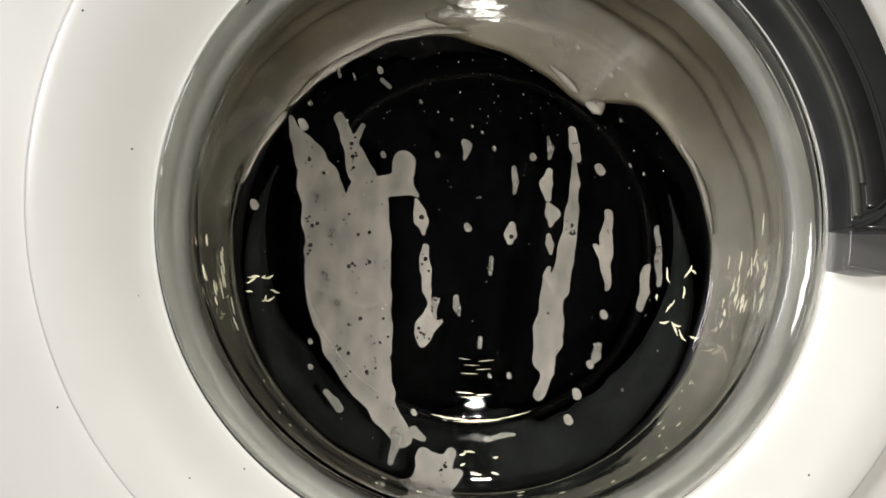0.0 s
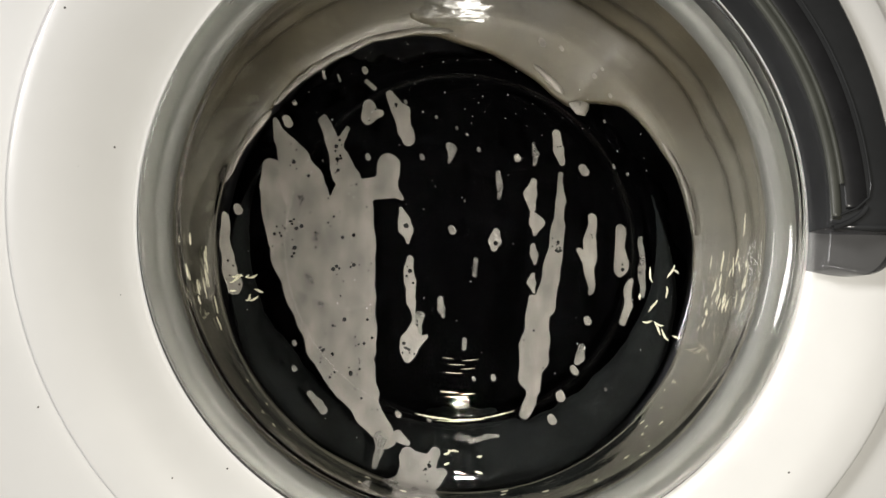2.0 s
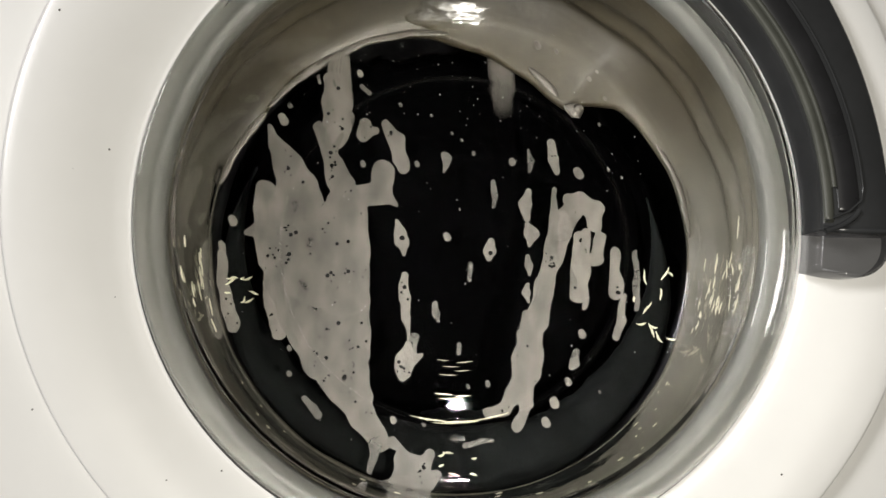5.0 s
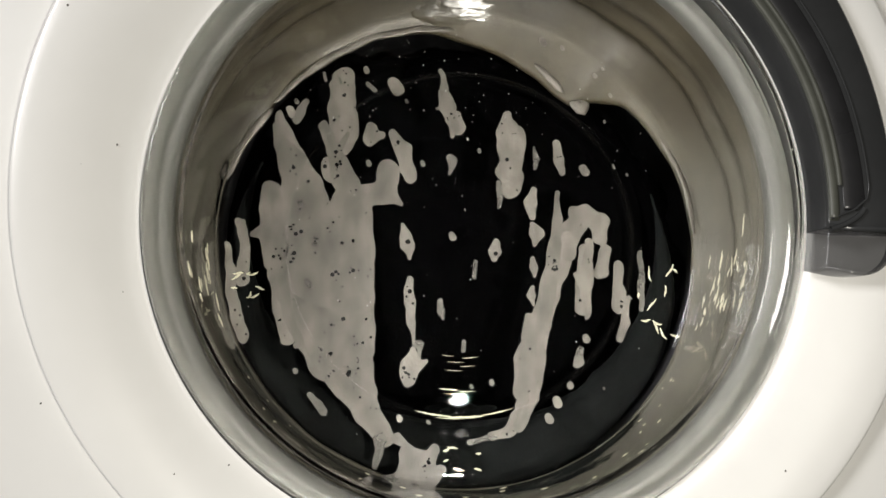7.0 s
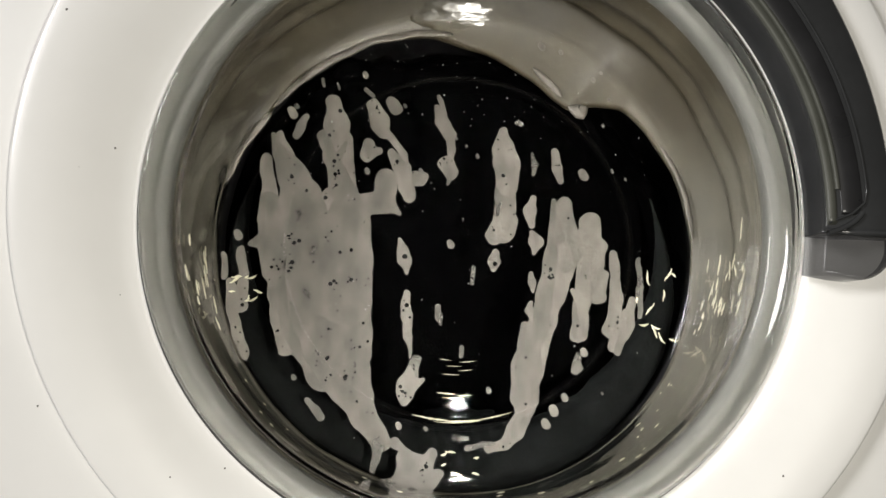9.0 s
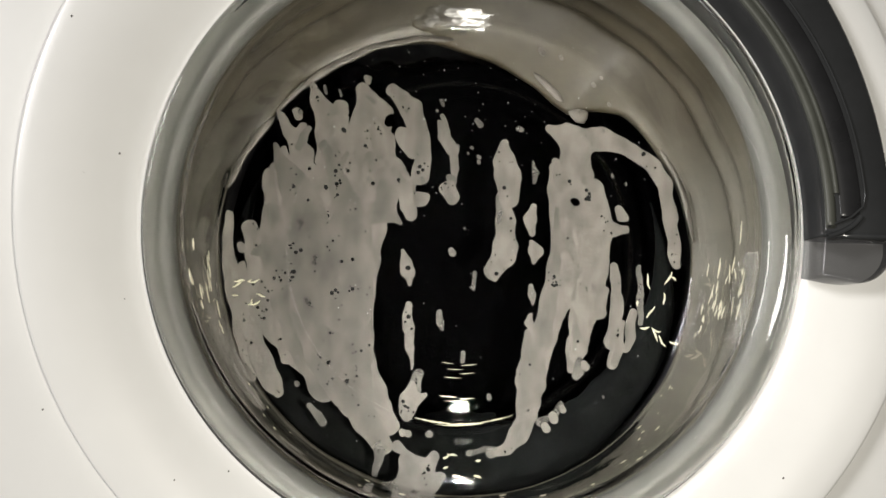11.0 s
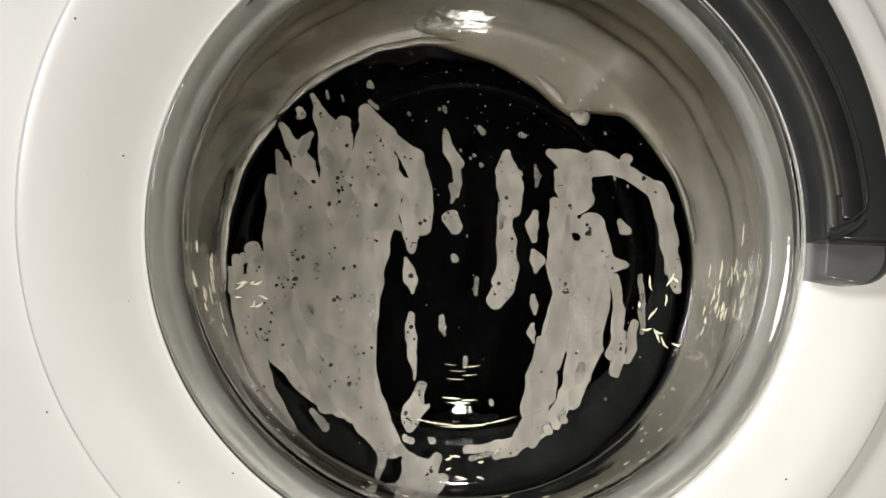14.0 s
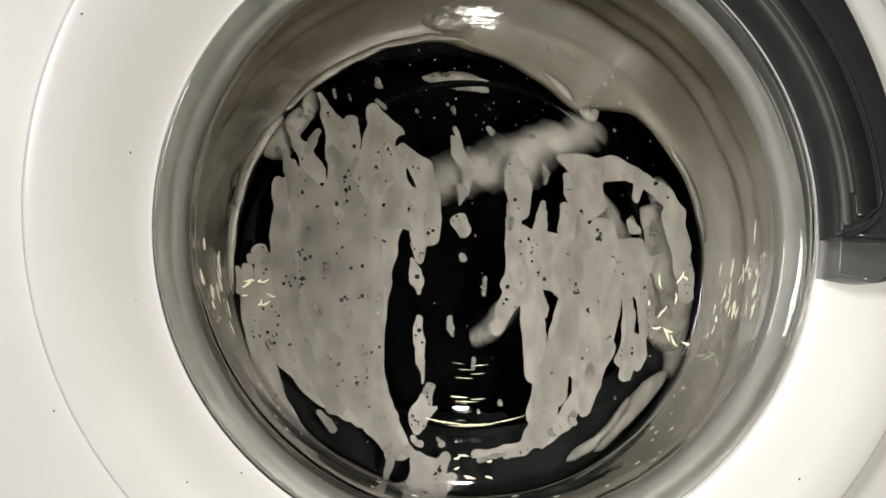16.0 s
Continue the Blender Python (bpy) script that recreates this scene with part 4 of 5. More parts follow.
foam('foam_fleck', 'film', [[(4.5,69.3,0.7),(4.8,68.7,0.8)]], slide=[(0,0.0,2.3),(3.5,0.0,0.0),(9,0.4,-4.6),(12.5,0.7,-7.6),(16,0.7,-9.1)], edge=0.5, layer=44)
foam('foam_fleck', 'film', [[(11.9,60.6,1.1),(12.3,59.6,1.2)]], slide=[(0,0.0,1.0),(3.5,0.0,0.0),(9,0.0,-2.1),(12.5,0.0,-3.4),(16,0.0,-4.1)], edge=0.5, layer=45)
foam('foam_fleck', 'film', [[(-57.3,54.6,1.4),(-56.8,53.3,1.6)]], slide=[(0,0.0,3.1),(3.5,0.0,0.0),(9,0.0,-6.2),(12.5,0.0,-10.3),(16,0.0,-12.4)], edge=0.5, layer=46)
foam('foam_fleck', 'film', [[(-23.9,54.7,1.4),(-23.4,53.4,1.6)]], slide=[(0,0.0,3.1),(3.5,0.0,0.0),(9,0.0,-6.2),(12.5,0.0,-10.3),(16,0.0,-12.4)], edge=0.5, layer=47)
foam('foam_fleck', 'film', [[(-34.2,90.5,1.0),(-33.9,89.6,1.1)]], slide=[(0,0.0,0.4),(3.5,0.0,0.0),(9,0.0,-0.8),(12.5,0.0,-1.4),(16,0.0,-1.7)], edge=0.5, layer=48)
foam('foam_fleck', 'film', [[(-102.5,88.3,1.2),(-102.0,87.2,1.4)]], slide=[(0,0.0,0.4),(3.5,0.0,0.0),(9,1.2,-0.8),(12.5,2.1,-1.4),(16,2.1,-1.7)], edge=0.5, layer=49)
foam('foam_fleck', 'new', [[(-107.1,78.8,2.5),(-106.1,76.6,2.8)]], slide=[(0,0.0,-2.7),(3.5,0.0,0.0),(9,2.9,5.4),(12.5,4.8,9.0),(16,4.8,10.8)], edge=0.5, layer=50)
foam('foam_fleck', 'new', [[(-59.5,109.9,1.6),(-58.9,108.5,1.9)]], slide=[(0,0.0,0.6),(3.5,0.0,0.0),(9,0.4,-1.2),(12.5,0.7,-2.1),(16,0.7,-2.5)], edge=0.5, layer=51)
foam('foam_fleck', 'new', [[(-135.7,19.4,2.2),(-134.8,17.4,2.5)]], slide=[(0,0.0,6.2),(3.5,0.0,0.0),(9,0.8,-12.4),(12.5,1.4,-20.7),(16,1.4,-24.8)], edge=0.5, layer=52)
foam('foam_fleck', 'film', [[(-99.6,-59.5,1.2),(-99.1,-60.5,1.4)]], slide=[(0,0.0,2.1),(3.5,0.0,0.0),(9,0.8,-4.1),(12.5,1.4,-6.9),(16,1.4,-8.3)], edge=0.5, layer=53)
foam('foam_fleck', 'film', [[(-99.2,-74.5,1.2),(-98.7,-75.5,1.4)]], slide=[(0,0.0,2.1),(3.5,0.0,0.0),(9,0.8,-4.1),(12.5,1.4,-6.9),(16,1.4,-8.3)], edge=0.5, layer=54)
foam('foam_fleck', 'new', [[(-37.2,-101.2,1.7),(-36.6,-102.6,1.9)]], slide=[(0,0.0,2.7),(3.5,0.0,0.0),(9,1.7,-5.4),(12.5,2.8,-9.0),(16,2.8,-10.8)], edge=0.5, layer=55)
foam('foam_fleck', 'film', [[(20.1,-80.9,1.4),(20.5,-82.1,1.6)]], slide=[(0,0.0,2.7),(3.5,0.0,0.0),(9,-1.2,-5.4),(12.5,-2.1,-9.0),(16,-2.1,-10.8)], edge=0.5, layer=56)
foam('foam_fleck', 'film', [[(8.1,-81.7,1.1),(8.5,-82.6,1.2)]], slide=[(0,0.0,3.7),(3.5,0.0,0.0),(9,-2.1,-7.4),(12.5,-3.4,-12.4),(16,-3.4,-14.9)], edge=0.5, layer=57)
foam('foam_fleck', 'film', [[(3.0,27.1,0.6),(3.2,26.6,0.6)]], slide=[(0,0.0,4.1),(3.5,0.0,0.0),(9,0.0,-8.3),(12.5,0.0,-13.8),(16,0.0,-16.6)], edge=0.5, layer=58)
foam('foam_fleck', 'film', [[(-18.9,-104.8,1.1),(-18.4,-105.7,1.2)]], slide=[(0,0.0,2.1),(3.5,0.0,0.0),(9,-0.4,-4.1),(12.5,-0.7,-6.9),(16,-0.7,-8.3)], edge=0.5, layer=59)
foam('foam_fleck', 'film', [[(87.5,-86.9,0.7),(87.7,-87.5,0.8)]], slide=[(0,0.0,0.4),(3.5,0.0,0.0),(9,0.0,-0.8),(12.5,0.0,-1.4),(16,0.0,-1.7)], edge=0.5, layer=60)
foam('foam_fleck', 'film', [[(90.5,79.1,0.8),(90.8,78.3,0.9)]], slide=[(0,0.0,0.3),(3.5,0.0,0.0),(9,0.0,-0.6),(12.5,0.0,-1.0),(16,0.0,-1.2)], edge=0.5, layer=61)
foam('foam_fleck', 'film', [[(-14.7,82.8,0.8),(-14.4,82.1,0.9)]], slide=[(0,0.0,-2.7),(3.5,0.0,0.0),(9,0.0,5.4),(12.5,0.0,9.0),(16,0.0,10.8)], edge=0.5, layer=62)
foam('foam_fleck', 'film', [[(10.0,-9.2,1.4),(9.2,-18.7,1.4)]], slide=[(0,0.0,2.1),(3.5,0.0,0.0),(9,-0.3,-2.8),(16,-0.7,-7.6)], edge=0.5, layer=63)
foam('foam_fleck', 'film', [[(-12.1,-33.7,1.7),(-11.0,-39.5,2.1),(-10.0,-44.0,1.0)]], slide=[(0,0.0,2.1),(3.5,0.0,0.0),(9,-0.3,-2.8),(16,-0.7,-7.6)], edge=0.5, layer=64)
foam('foam_fleck', 'film', [[(3.0,-58.4,1.4),(2.3,-63.5,1.4)]], slide=[(0,0.0,2.1),(3.5,0.0,0.0),(9,-0.3,-2.8),(16,-0.7,-7.6)], edge=0.5, layer=65)
foam('foam_fleck', 'film', [[(74.2,-62.6,2.1),(73.0,-68.7,2.8),(71.2,-72.1,1.7)]], slide=[(0,0.0,2.1),(3.5,0.0,0.0),(9,-0.3,-2.8),(16,-0.7,-7.6)], edge=0.5, layer=66)
foam('foam_fleck', 'film', [[(-57.8,102.1,1.4),(-53.5,97.5,1.4)]], slide=[(0,0.0,2.1),(3.5,0.0,0.0),(9,-0.3,-2.8),(16,-0.7,-7.6)], edge=0.5, layer=67)
foam('foam_fleck', 'film', [[(-85.1,108.1,0.9),(-84.0,103.5,1.0)]], slide=[(0,0.0,2.1),(3.5,0.0,0.0),(9,-0.3,-2.8),(16,-0.7,-7.6)], edge=0.5, layer=68)
foam('foam_fleck', 'film', [[(-76.0,105.5,0.7),(-75.0,102.0,0.9)]], slide=[(0,0.0,2.1),(3.5,0.0,0.0),(9,-0.3,-2.8),(16,-0.7,-7.6)], edge=0.5, layer=69)
foam('foam_fleck', 'film', [[(6.2,-117.8,1.7),(15.7,-115.9,1.4),(22.5,-115.3,1.0)]], slide=[(0,0.0,2.1),(3.5,0.0,0.0),(9,-0.3,-2.8),(16,-0.7,-7.6)], edge=0.5, layer=70)
foam('foam_fleck', 'film', [[(-89.5,-90.3,1.7),(-84.4,-95.6,2.1),(-81.0,-100.2,2.4)]], slide=[(0,0.0,2.1),(3.5,0.0,0.0),(9,-0.3,-2.8),(16,-0.7,-7.6)], edge=0.5, layer=71)
foam('foam_fleck', 'film', [[(-11.7,94.4,1.7),(-11.0,91.9,1.0)]], slide=[(9.7,0.0,2.1),(12.5,0.0,0.0),(16,0.7,-4.1)], land=9.6, edge=0.5, layer=72)
foam('foam_fleck', 'film', [[(10.7,82.2,1.7),(12.8,79.7,2.1)]], slide=[(10.1,0.0,2.1),(12.5,0.0,0.0),(16,0.7,-4.1)], land=10.0, edge=0.5, layer=73)
foam('foam_fleck', 'film', [[(37.3,77.8,1.7),(39.5,76.8,1.4)]], slide=[(7.699999999999999,0.0,2.1),(12.5,0.0,0.0),(16,0.7,-4.1)], land=7.6, edge=0.5, layer=74)
foam('foam_fleck', 'film', [[(7.2,65.1,1.0),(7.9,64.4,1.0)]], slide=[(10.299999999999999,0.0,2.1),(12.5,0.0,0.0),(16,0.7,-4.1)], land=10.2, edge=0.5, layer=75)
foam('foam_fleck', 'film', [[(11.9,59.4,1.2),(12.9,58.7,1.2)]], slide=[(10.299999999999999,0.0,2.1),(12.5,0.0,0.0),(16,0.7,-4.1)], land=10.2, edge=0.5, layer=76)
foam('foam_fleck', 'film', [[(-33.5,-111.4,1.7),(-30.7,-112.1,2.1)]], slide=[(9.6,0.0,2.1),(12.5,0.0,0.0),(16,0.7,-4.1)], land=9.5, edge=0.5, layer=77)
foam('foam_fleck', 'film', [[(-18.2,-112.4,2.1),(-17.5,-112.7,1.7)]], slide=[(9.4,0.0,2.1),(12.5,0.0,0.0),(16,0.7,-4.1)], land=9.3, edge=0.5, layer=78)
foam('foam_fleck', 'film', [[(49.1,-105.3,2.8),(52.6,-103.6,2.1)]], slide=[(9.7,0.0,2.1),(12.5,0.0,0.0),(16,0.7,-4.1)], land=9.6, edge=0.5, layer=79)
foam('foam_fleck', 'film', [[(58.8,-99.6,2.1),(61.7,-93.9,1.7)]], slide=[(9.5,0.0,2.1),(12.5,0.0,0.0),(16,0.7,-4.1)], land=9.4, edge=0.5, layer=80)
foam('foam_fleck', 'film', [[(-102.8,86.9,1.7),(-101.4,86.6,1.4)]], slide=[(10.1,0.0,2.1),(12.5,0.0,0.0),(16,0.7,-4.1)], land=10.0, edge=0.5, layer=81)
foam('foam_fleck', 'film', [[(-59.7,108.2,1.7),(-57.6,107.6,1.7)]], slide=[(10.5,0.0,2.1),(12.5,0.0,0.0),(16,0.7,-4.1)], land=10.4, edge=0.5, layer=82)
foam('foam_fleck', 'new', [[(51.7,130.1,2.2),(52.8,128.4,2.2)]], slide=[(0,0.0,0.3),(16,0.0,0.0)], edge=0.5, layer=83)
foam('foam_fleck', 'new', [[(64.2,125.9,1.4),(64.9,124.8,1.4)]], slide=[(0,0.0,0.3),(16,0.0,0.0)], edge=0.5, layer=84)
foam('foam_fleck', 'new', [[(84.7,108.2,1.4),(85.5,107.1,1.4)]], slide=[(0,0.0,0.3),(16,0.0,0.0)], edge=0.5, layer=85)
foam('foam_fleck', 'new', [[(90.2,113.1,1.0),(90.7,112.3,1.0)]], slide=[(0,0.0,0.3),(16,0.0,0.0)], edge=0.5, layer=86)
foam('foam_fleck', 'new', [[(94.8,95.7,1.1),(95.4,94.8,1.1)]], slide=[(0,0.0,0.3),(16,0.0,0.0)], edge=0.5, layer=87)


def lump_film(bm):
    layer = bm.verts.layers.float.new("film")
    for v in bm.verts:
        v[layer] = 0.9


def suds(points, rows, label="blurred lump of suds thrown round the drum"):
    """A thick ragged lump of suds behind the glass. points: (x, z, half width) in mm; rows: (seconds, x, y, z, turn) in mm and degrees."""
    bm = bmesh.new()
    cx, cz = sum(p[0] for p in points) / len(points), sum(p[1] for p in points) / len(points)
    rings, n, m = [], 14, 8 * (len(points) - 1)
    for i in range(m + 1):
        u = i / m * (len(points) - 1)
        k = min(int(u), len(points) - 2)
        t = u - k
        x, z, r = (points[k][j] * (1 - t) + points[k + 1][j] * t for j in range(3))
        cap = math.sqrt(max(0.02, 1 - max(0, 1 - min(i, m - i) / 4) ** 2))
        d = Vector((points[k + 1][0] - points[k][0], 0, points[k + 1][1] - points[k][1])).normalized()
        side = Vector((-d.z, 0, d.x))
        ring = []
        for a in range(n):
            w = 2 * math.pi * a / n
            p = Vector((x - cx, 0, z - cz))
            q = r * cap * (1 + 0.55 * noise.noise(Vector((x, w * 9, z)) / 17) + 0.25 * noise.noise(Vector((x + 50, w * 5, z)) / 6))
            ring.append(bm.verts.new((p + side * q * math.cos(w) + Vector((0, 0.45 * q, 0)) * math.sin(w)) / 1000))
        rings.append(ring)
    for a, b in zip(rings, rings[1:]):
        for k in range(n):
            bm.faces.new((a[k], a[(k + 1) % n], b[(k + 1) % n], b[k]))
    bm.faces.new(rings[0])
    bm.faces.new(rings[-1][::-1])
    lump_film(bm)
    ob = tagged(part("foam_lump", bm, FOAMS["splash" if rows else "new"]), label, "soap foam", "suds in the drum")
    if rows:
        SUDS.append((ob, [(t, pose((cx + x) / 1000, y / 1000, (cz + z) / 1000, 0, turn, 0)) for t, x, y, z, turn in rows]))
    else:
        ob.location = (cx / 1000, 0.0925, cz / 1000)
    return ob


SUDS = []
suds([(-101.8,104.0,8.3),(-71.2,108.5,11.3),(-32.7,113.2,11.3),(6.1,119.9,12.8),(29.5,124.4,9.0)], [(0,0,150,149,0),(15.2,-120,150,60,-30),(15.4,-67,125,-21,-30),(15.5,-31,125,6,-14),(15.6,41,125,11,4),(15.7,97,125,-11,29),(15.8,134,125,-30,36),(15.9,165,125,-79,70),(16,171,125,-129,95)])
suds([(-101.8,104.0,10.0),(-71.2,108.5,14.0),(-32.7,113.2,15.5),(6.1,119.9,14.5),(29.5,124.4,10.0)], [(0,0,150,149,0),(15.6,-110,150,100,-20),(15.8,-75,135,20,-12),(15.9,5,125,-7,-2),(16,66,125,-46,-11)])
suds([(-20.7,4.3,4.5),(-8.5,3.3,6.4),(10.5,2.7,6.4),(23.4,2.1,4.5)], [(0,45,150,209,0),(15.3,22,150,209,0),(15.5,11,140,45,40),(15.7,0,130,0,0),(15.9,11,130,-19,-35),(16,19,130,-45,-45)])
suds([(53.3,113.4,5.3),(49.8,77.3,6.8),(46.5,45.8,7.5),(43.6,20.5,11.3)], [(0,0,150,194,0),(15.2,0,150,194,0),(15.4,0,140,45,0),(15.5,0,125,0,0),(15.6,4,115,-45,0),(15.8,34,112,-67,-20),(16,56,112,-63,-30)])
suds([(113.6,32.6,8.2),(125.0,23.0,11.2),(130.1,-3.9,12.7),(134.9,-38.0,15.0),(126.6,-60.6,12.7)], [(0,22,150,224,0),(15.4,22,150,224,0),(15.6,22,140,60,0),(15.8,7,125,11,0),(16,0,120,0,0)])
suds([(91.6,-121.4,5.3),(106.9,-105.0,4.5),(122.4,-86.6,8.3),(138.2,-68.0,6.8)], [(0,60,170,261,0),(15.4,60,170,261,0),(15.6,45,150,97,0),(15.8,7,125,15,0),(16,-7,120,-7,0)])
suds([(70.0,92.1,1.4),(77.4,89.2,4.2),(83.0,92.3,2.1)], [])
suds([(-118.8,90.2,2.5),(-101.4,107.3,3.5),(-80.1,122.1,3.2),(-54.9,134.0,2.8),(-25.7,139.3,2.1),(-3.6,139.1,1.4)], [])
suds([(-150.6,40.3,2.5),(-142.4,56.7,3.2),(-130.7,73.3,3.5),(-119.4,86.5,3.2)], [])
suds([(48.1,118.1,1.4),(57.3,108.8,2.5),(66.4,98.8,2.1)], [])
suds([(130.7,68.8,1.4),(141.3,52.1,2.5),(148.2,33.7,2.5),(152.1,8.1,1.8)], [])
suds([(-128.1,80.1,2.8),(-141.5,57.8,3.5),(-150.0,30.6,3.9),(-153.1,2.0,3.9),(-151.3,-26.0,2.5)], [(0,-11,120,261,0),(12.8,-11,120,261,0),(13.05,0,100,22,0),(13.2,0,92,0,0),(16,1,92,-3,0)])
suds([(-105.1,113.9,5.3),(-107.3,98.0,7.5),(-122.0,80.1,9.8),(-134.9,68.2,7.5)], [(0,0,150,209,0),(15.1,0,150,209,0),(15.3,-4,120,15,0),(15.9,0,118,0,0),(16,0,118,-2,0)])
suds([(65.0,-132.1,3.0),(80.0,-123.1,3.4),(95.2,-110.4,3.7),(106.9,-90.3,1.9)], [(0,60,170,284,0),(15.5,60,170,284,0),(15.7,34,150,75,0),(15.9,7,125,7,0),(16,0,122,0,0)])
suds([(-29.9,123.9,3.0),(-13.6,123.4,4.9),(5.8,121.3,5.2),(15.9,117.5,2.2)], [(0,0,150,149,0),(15.5,22,150,149,0),(15.7,11,140,45,-6),(15.9,0,132,4,0),(16,0,130,0,0)])

# ---- water droplets on the glass ----
def droplets():
    bm = bmesh.new()
    rnd = random.Random(5)
    for i in range(110):
        if i < 50:
            a, r = radians(rnd.gauss(88, 30)), rnd.uniform(0.085, 0.134)
        else:
            a, r = rnd.uniform(0, 6.28), 0.134 * math.sqrt(rnd.random())
        s = rnd.uniform(0.00016, 0.00042) * (1.5 if rnd.random() < 0.12 else 1)
        m = Matrix.LocRotScale((r * math.cos(a), dome(r, 0.0001), r * math.sin(a)), None, (s, s * 0.6, s * rnd.uniform(1.0, 1.6)))
        bmesh.ops.create_icosphere(bm, subdivisions=1, radius=1.0, matrix=m)
    return bm


tagged(part("water_droplets", droplets(), WATER), "tiny water droplets scattered over the door glass", "water droplets", kind="stuff")

# ---- pale threads for the torch's glints, and an added bulge for its glare ----
def glint_dash(x, z, length, turn, seed):
    """A short wavy pale thread, 1 mm wide, standing in for a torch glint."""
    rnd = random.Random(seed)
    bm = bmesh.new()
    pts, a = [], turn
    px, pz = x, z
    for i in range(15):
        pts.append(Vector((px, dome(math.hypot(px, pz)) + 0.0003, pz)))
        a += rnd.gauss(0, 0.16)
        px, pz = px + length / 15 * math.cos(a), pz + length / 15 * math.sin(a)
    rings = []
    for i, p in enumerate(pts):
        d = (pts[min(i + 1, 14)] - pts[max(i - 1, 0)]).normalized()
        side = d.cross(Vector((0, 1, 0)))
        w = 0.00075 * (0.25 + 0.75 * math.sin(math.pi * i / 14)) * rnd.uniform(0.7, 1.2)
        rings.append([bm.verts.new(p + side * w * math.cos(k * math.pi / 4) + Vector((0, w * 0.7, 0)) * math.sin(k * math.pi / 4)) for k in range(8)])
    for a, b in zip(rings, rings[1:]):
        for k in range(8):
            bm.faces.new((a[k], a[(k + 1) % 8], b[(k + 1) % 8], b[k]))
    return tagged(part("glint_thread", bm, GLINT), "thin pale thread standing in for a glint on the door glass", "water", "rivulets on the glass")


glint_dash(-0.1385, -0.0287, 0.0048, 0.06, 20)
glint_dash(-0.1291, -0.0205, 0.0031, 0.32, 21)
glint_dash(-0.1381, -0.0235, 0.0082, -0.08, 22)
glint_dash(-0.1237, -0.0275, 0.0063, -0.43, 23)
glint_dash(-0.1285, -0.0342, 0.0056, 0.22, 24)
glint_dash(-0.1280, -0.0205, 0.0070, 0.05, 25)
glint_dash(-0.1372, -0.0200, 0.0075, -0.08, 26)
glint_dash(-0.1264, -0.0343, 0.0066, 0.41, 27)
glint_dash(0.1181, -0.0462, 0.0071, -0.70, 40)
glint_dash(0.1309, -0.0146, 0.0046, -0.70, 41)
glint_dash(0.1150, -0.0405, 0.0099, 1.00, 42)
glint_dash(0.1186, -0.0477, 0.0082, -1.40, 43)
glint_dash(0.1224, -0.0508, 0.0090, -1.20, 44)
glint_dash(0.1286, -0.0547, 0.0090, -0.70, 45)
glint_dash(0.1262, -0.0249, 0.0080, -1.20, 46)
glint_dash(0.1268, -0.0197, 0.0102, 1.00, 47)
glint_dash(0.1167, -0.0130, 0.0105, -1.40, 48)
glint_dash(0.1108, -0.0462, 0.0068, -0.70, 49)
glint_dash(0.1098, -0.0294, 0.0041, -1.20, 50)
glint_dash(-0.0098, -0.1305, 0.0036, 0.05, 60)
glint_dash(-0.0040, -0.1344, 0.0075, 0.00, 61)
glint_dash(0.0095, -0.1262, 0.0037, 0.02, 62)
glint_dash(-0.0100, -0.1245, 0.0051, 0.03, 63)
glint_dash(-0.0075, -0.1222, 0.0070, -0.04, 64)
glint_dash(0.0085, -0.1347, 0.0050, -0.01, 65)


RING_THREADS = ((0.1040, 255.0, 267.0, 0.00050), (0.1044, 265.5, 278.0, 0.00070), (0.1040, 277.0, 288.0, 0.00035), (0.1052, 262.0, 272.0, 0.00030),
                (0.0690, 261.0, 267.0, 0.00022), (0.0700, 271.0, 279.0, 0.00028), (0.0725, 264.0, 272.0, 0.00020), (0.0750, 270.0, 277.0, 0.00022),
                (0.0775, 263.0, 271.0, 0.00025), (0.0890, 262.0, 269.0, 0.00055), (0.0900, 270.0, 276.0, 0.00035), (0.0915, 264.0, 273.0, 0.00025))


def ring_thread(r, start, end, width, seed):
    """A fine pale thread along a moulded ring, standing in for a reflection there."""
    rnd = random.Random(seed)
    bm = bmesh.new()
    rings, m = [], 20
    for i in range(m + 1):
        a = radians(start + (end - start) * i / m)
        q = r + rnd.gauss(0, 0.00006)
        w = width * (0.15 + 0.85 * math.sin(math.pi * (i + 0.2) / (m + 0.4))) * rnd.uniform(0.6, 1.2)
        out = Vector((math.cos(a), 0, math.sin(a)))
        centre = out * q + Vector((0, dome(q) + 0.0003, 0))
        rings.append([bm.verts.new(centre + out * w * math.cos(k * math.pi / 3) + Vector((0, w * 0.6, 0)) * math.sin(k * math.pi / 3)) for k in range(6)])
    for a, b in zip(rings, rings[1:]):
        for k in range(6):
            bm.faces.new((a[k], a[(k + 1) % 6], b[(k + 1) % 6], b[k]))
    tagged(part("glint_thread", bm, GLINT), "fine curved pale thread standing in for a glint along a ring of the glass", "water", "rivulets on the glass")


for i, (r, start, end, width) in enumerate(RING_THREADS):
    ring_thread(r, start, end, width, 500 + i)


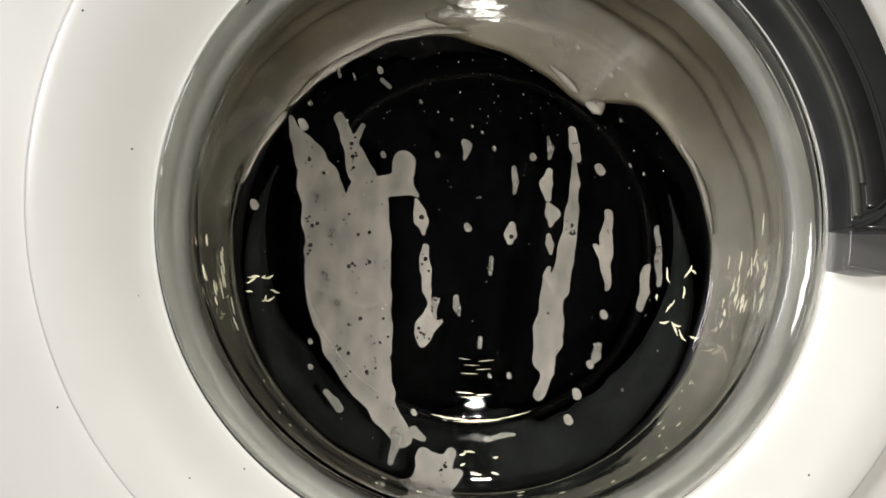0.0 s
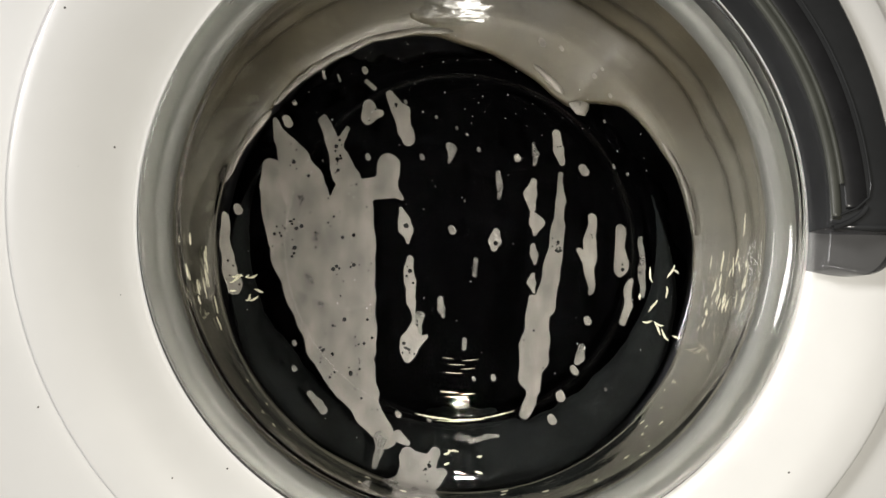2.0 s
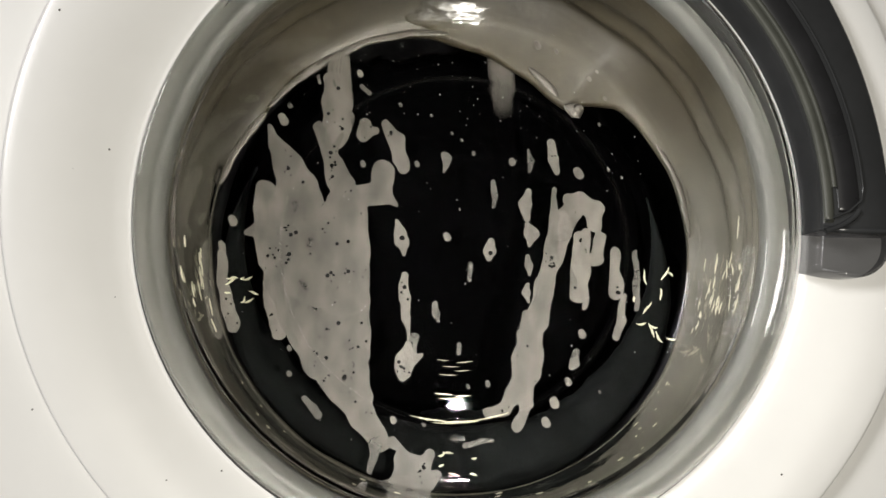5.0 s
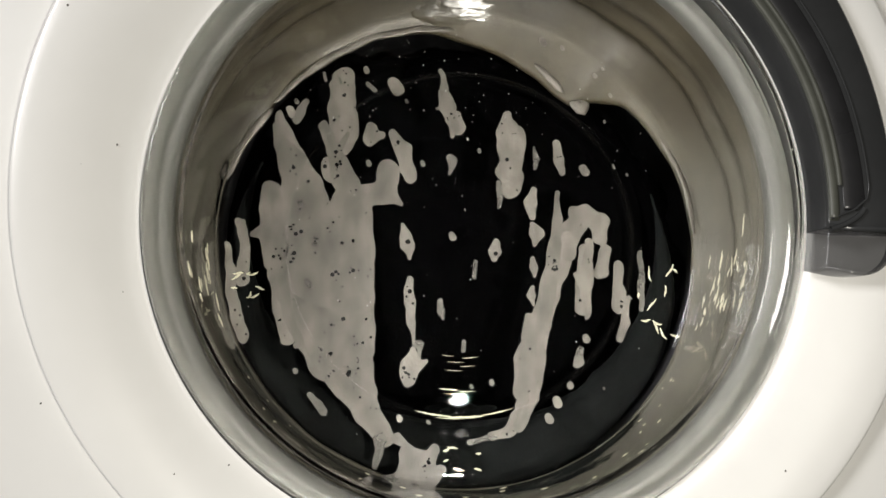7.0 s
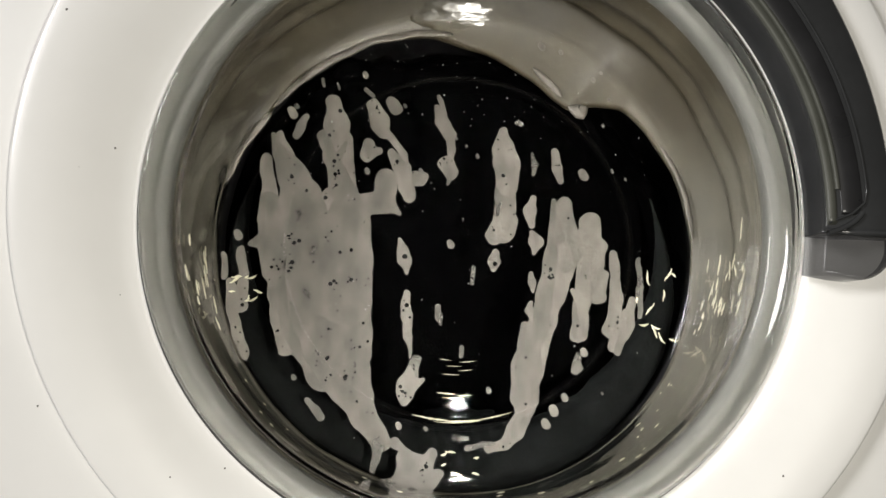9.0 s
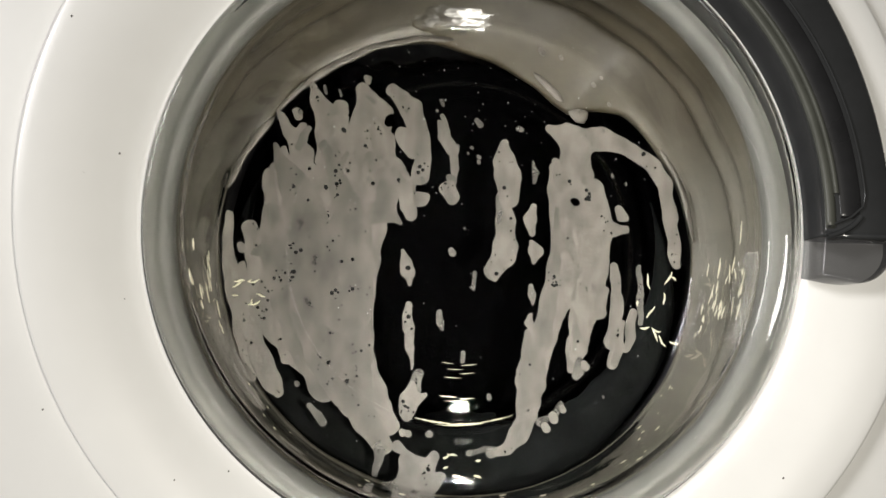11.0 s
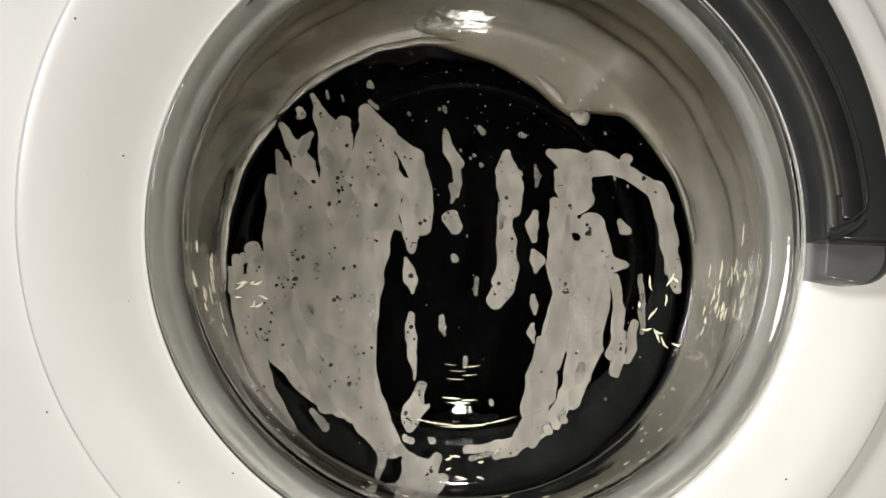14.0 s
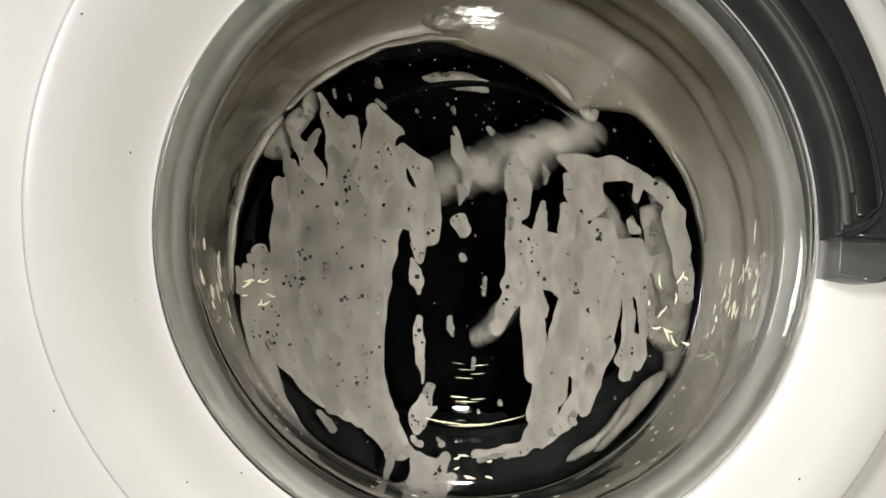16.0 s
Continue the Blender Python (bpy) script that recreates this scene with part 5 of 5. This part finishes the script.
def wall_thread(angle, y, length, width, seed):
    """A painted glint across the sloping wall of the bowl, slanting a little."""
    rnd = random.Random(seed)
    bm = bmesh.new()
    rings = []
    a = radians(angle)
    lean = rnd.gauss(0.0, 0.18)
    for i in range(9):
        a += length / 8 / 0.147
        d = y + lean * length * i / 8 + rnd.gauss(0, 0.0003)
        r = float(np.interp(d, (0.0070, 0.0140, 0.0400, 0.0660), (0.1512, 0.1490, 0.1467, 0.1452)))
        r = glass_ripple(r, d, a) - 0.0002
        w = width * (0.2 + 0.8 * math.sin(math.pi * (i + 0.3) / 8.6))
        out = Vector((math.cos(a), 0, math.sin(a)))
        centre = out * r + Vector((0.0034, 0, 0.0094)) * (1 - d / 0.072) + Vector((0, d, 0))
        rings.append([bm.verts.new(centre + Vector((0, 1, 0)) * w * math.cos(k * math.pi / 3) + out * w * 0.5 * math.sin(k * math.pi / 3)) for k in range(6)])
    for p, q in zip(rings, rings[1:]):
        for k in range(6):
            bm.faces.new((p[k], p[(k + 1) % 6], q[(k + 1) % 6], q[k]))
    tagged(part("glint_thread", bm, GLINT), "thin pale thread standing in for a glint on the bowl's glass wall", "water", "rivulets on the glass")


wet = random.Random(8)
for i in range(46):
    angle = wet.gauss(-15, 4.5) if i < 32 else wet.gauss(190, 4)
    wall_thread(angle, wet.uniform(0.012, 0.060), wet.uniform(0.003, 0.012), wet.uniform(0.0004, 0.0012), 300 + i)

# sparkles low on the glass wall, put in as small pale threads
for i in range(26):
    wall_thread(wet.uniform(205, 335), wet.uniform(0.010, 0.066), wet.uniform(0.0010, 0.0042), wet.uniform(0.00018, 0.00042), 400 + i)


def add_glare_bulge(x, z, w, h):
    """A low glossy bulge added on the seal so that a glare shows there."""
    bm = bmesh.new()
    bmesh.ops.create_icosphere(bm, subdivisions=5, radius=1.0)
    for v in bm.verts:
        n = v.co.normalized()
        f = 1 + 0.12 * noise.noise(n * 2.2) + 0.05 * noise.noise(n * 7)
        v.co = Vector((n.x * w * f, n.y * 0.0042, n.z * h * f))
        v.co.y += 0.0005 * noise.noise(Vector((v.co.x, 0, v.co.z)) * 260)
        v.co = Matrix.Rotation(radians(26), 3, "X") @ v.co
    ob = tagged(part("glare_bulge", bm, GLARE), "low glossy bulge added on the rubber seal to carry the glare", "seal bulge")
    ob.location = (x, 0.0907, z)


add_glare_bulge(0.0180, 0.1560, 0.0520, 0.0190)

# ---- specks of dirt on the ring ----
def ring_y(x, z):
    """Height of the white ring's face, or of the front panel beyond it."""
    u = 0.5
    for _ in range(8):
        u = (math.hypot(x - 0.0034, z - 0.0094 - u * 0.0143) - 0.1701) / 0.0589
    if u > 1:
        return -0.004
    return float(np.interp(u, (0.05, 0.14, 0.26, 0.40, 0.54, 0.68, 0.82, 0.93, 1.0), (0.0050, 0.0028, -0.0008, -0.0048, -0.0080, -0.0102, -0.0112, -0.0112, -0.0075)))


def speck(x, z, s):
    bm = bmesh.new()
    bmesh.ops.create_icosphere(bm, subdivisions=2, radius=s)
    for v in bm.verts:
        v.co *= 1 + 0.4 * noise.noise(v.co * 4000)
        v.co.y *= 0.4
    ob = tagged(part("dirt_speck", bm, SPECK), "tiny dark speck of dirt on the white ring", "dirt speck", "dirt specks")
    ob.location = (x, ring_y(x, z), z)


speck(-0.2014, 0.1057, 0.00070)
speck(-0.1783, 0.0384, 0.00060)
speck(-0.1179, -0.1192, 0.00050)
speck(-0.2060, -0.0891, 0.00050)
speck(-0.1410, -0.1217, 0.00050)
speck(0.1530, -0.1207, 0.00060)
speck(-0.1929, 0.0271, 0.00030)
speck(-0.1720, -0.0354, 0.00030)
speck(-0.2061, -0.0200, 0.00030)


def motions():
    for ob, rows in SUDS:
        walk(ob, rows)
    for ob, slide, land in MOVES:
        if not slide:
            continue

        def at(x, z, y_off=0.0, z_off=0.0):
            return pose(0, CAP_Y - CAP_R + y_off, z_off, math.degrees(z / 1000 / CAP_R), 0, -math.degrees(x / 1000 / CAP_R))

        rows = []
        if land is not None:
            s = slide[0]
            rows += [(0.0, at(s[1], s[2], 0.05, 0.30)), (land - 0.14, at(s[1], s[2], 0.05, 0.30)), (land - 0.05, at(s[1], s[2], 0.018, 0.05)), (land, at(s[1], s[2]))]
            slide = [s for s in slide if s[0] > land + 0.05]
        elif slide[0][0] > 0:
            rows.append((0.0, at(slide[0][1], slide[0][2])))
        rows += [(t, at(x, z)) for t, x, z in slide]
        if rows[-1][0] < 16:
            rows.append((16.0, rows[-1][1]))
        walk(ob, rows)


motions()
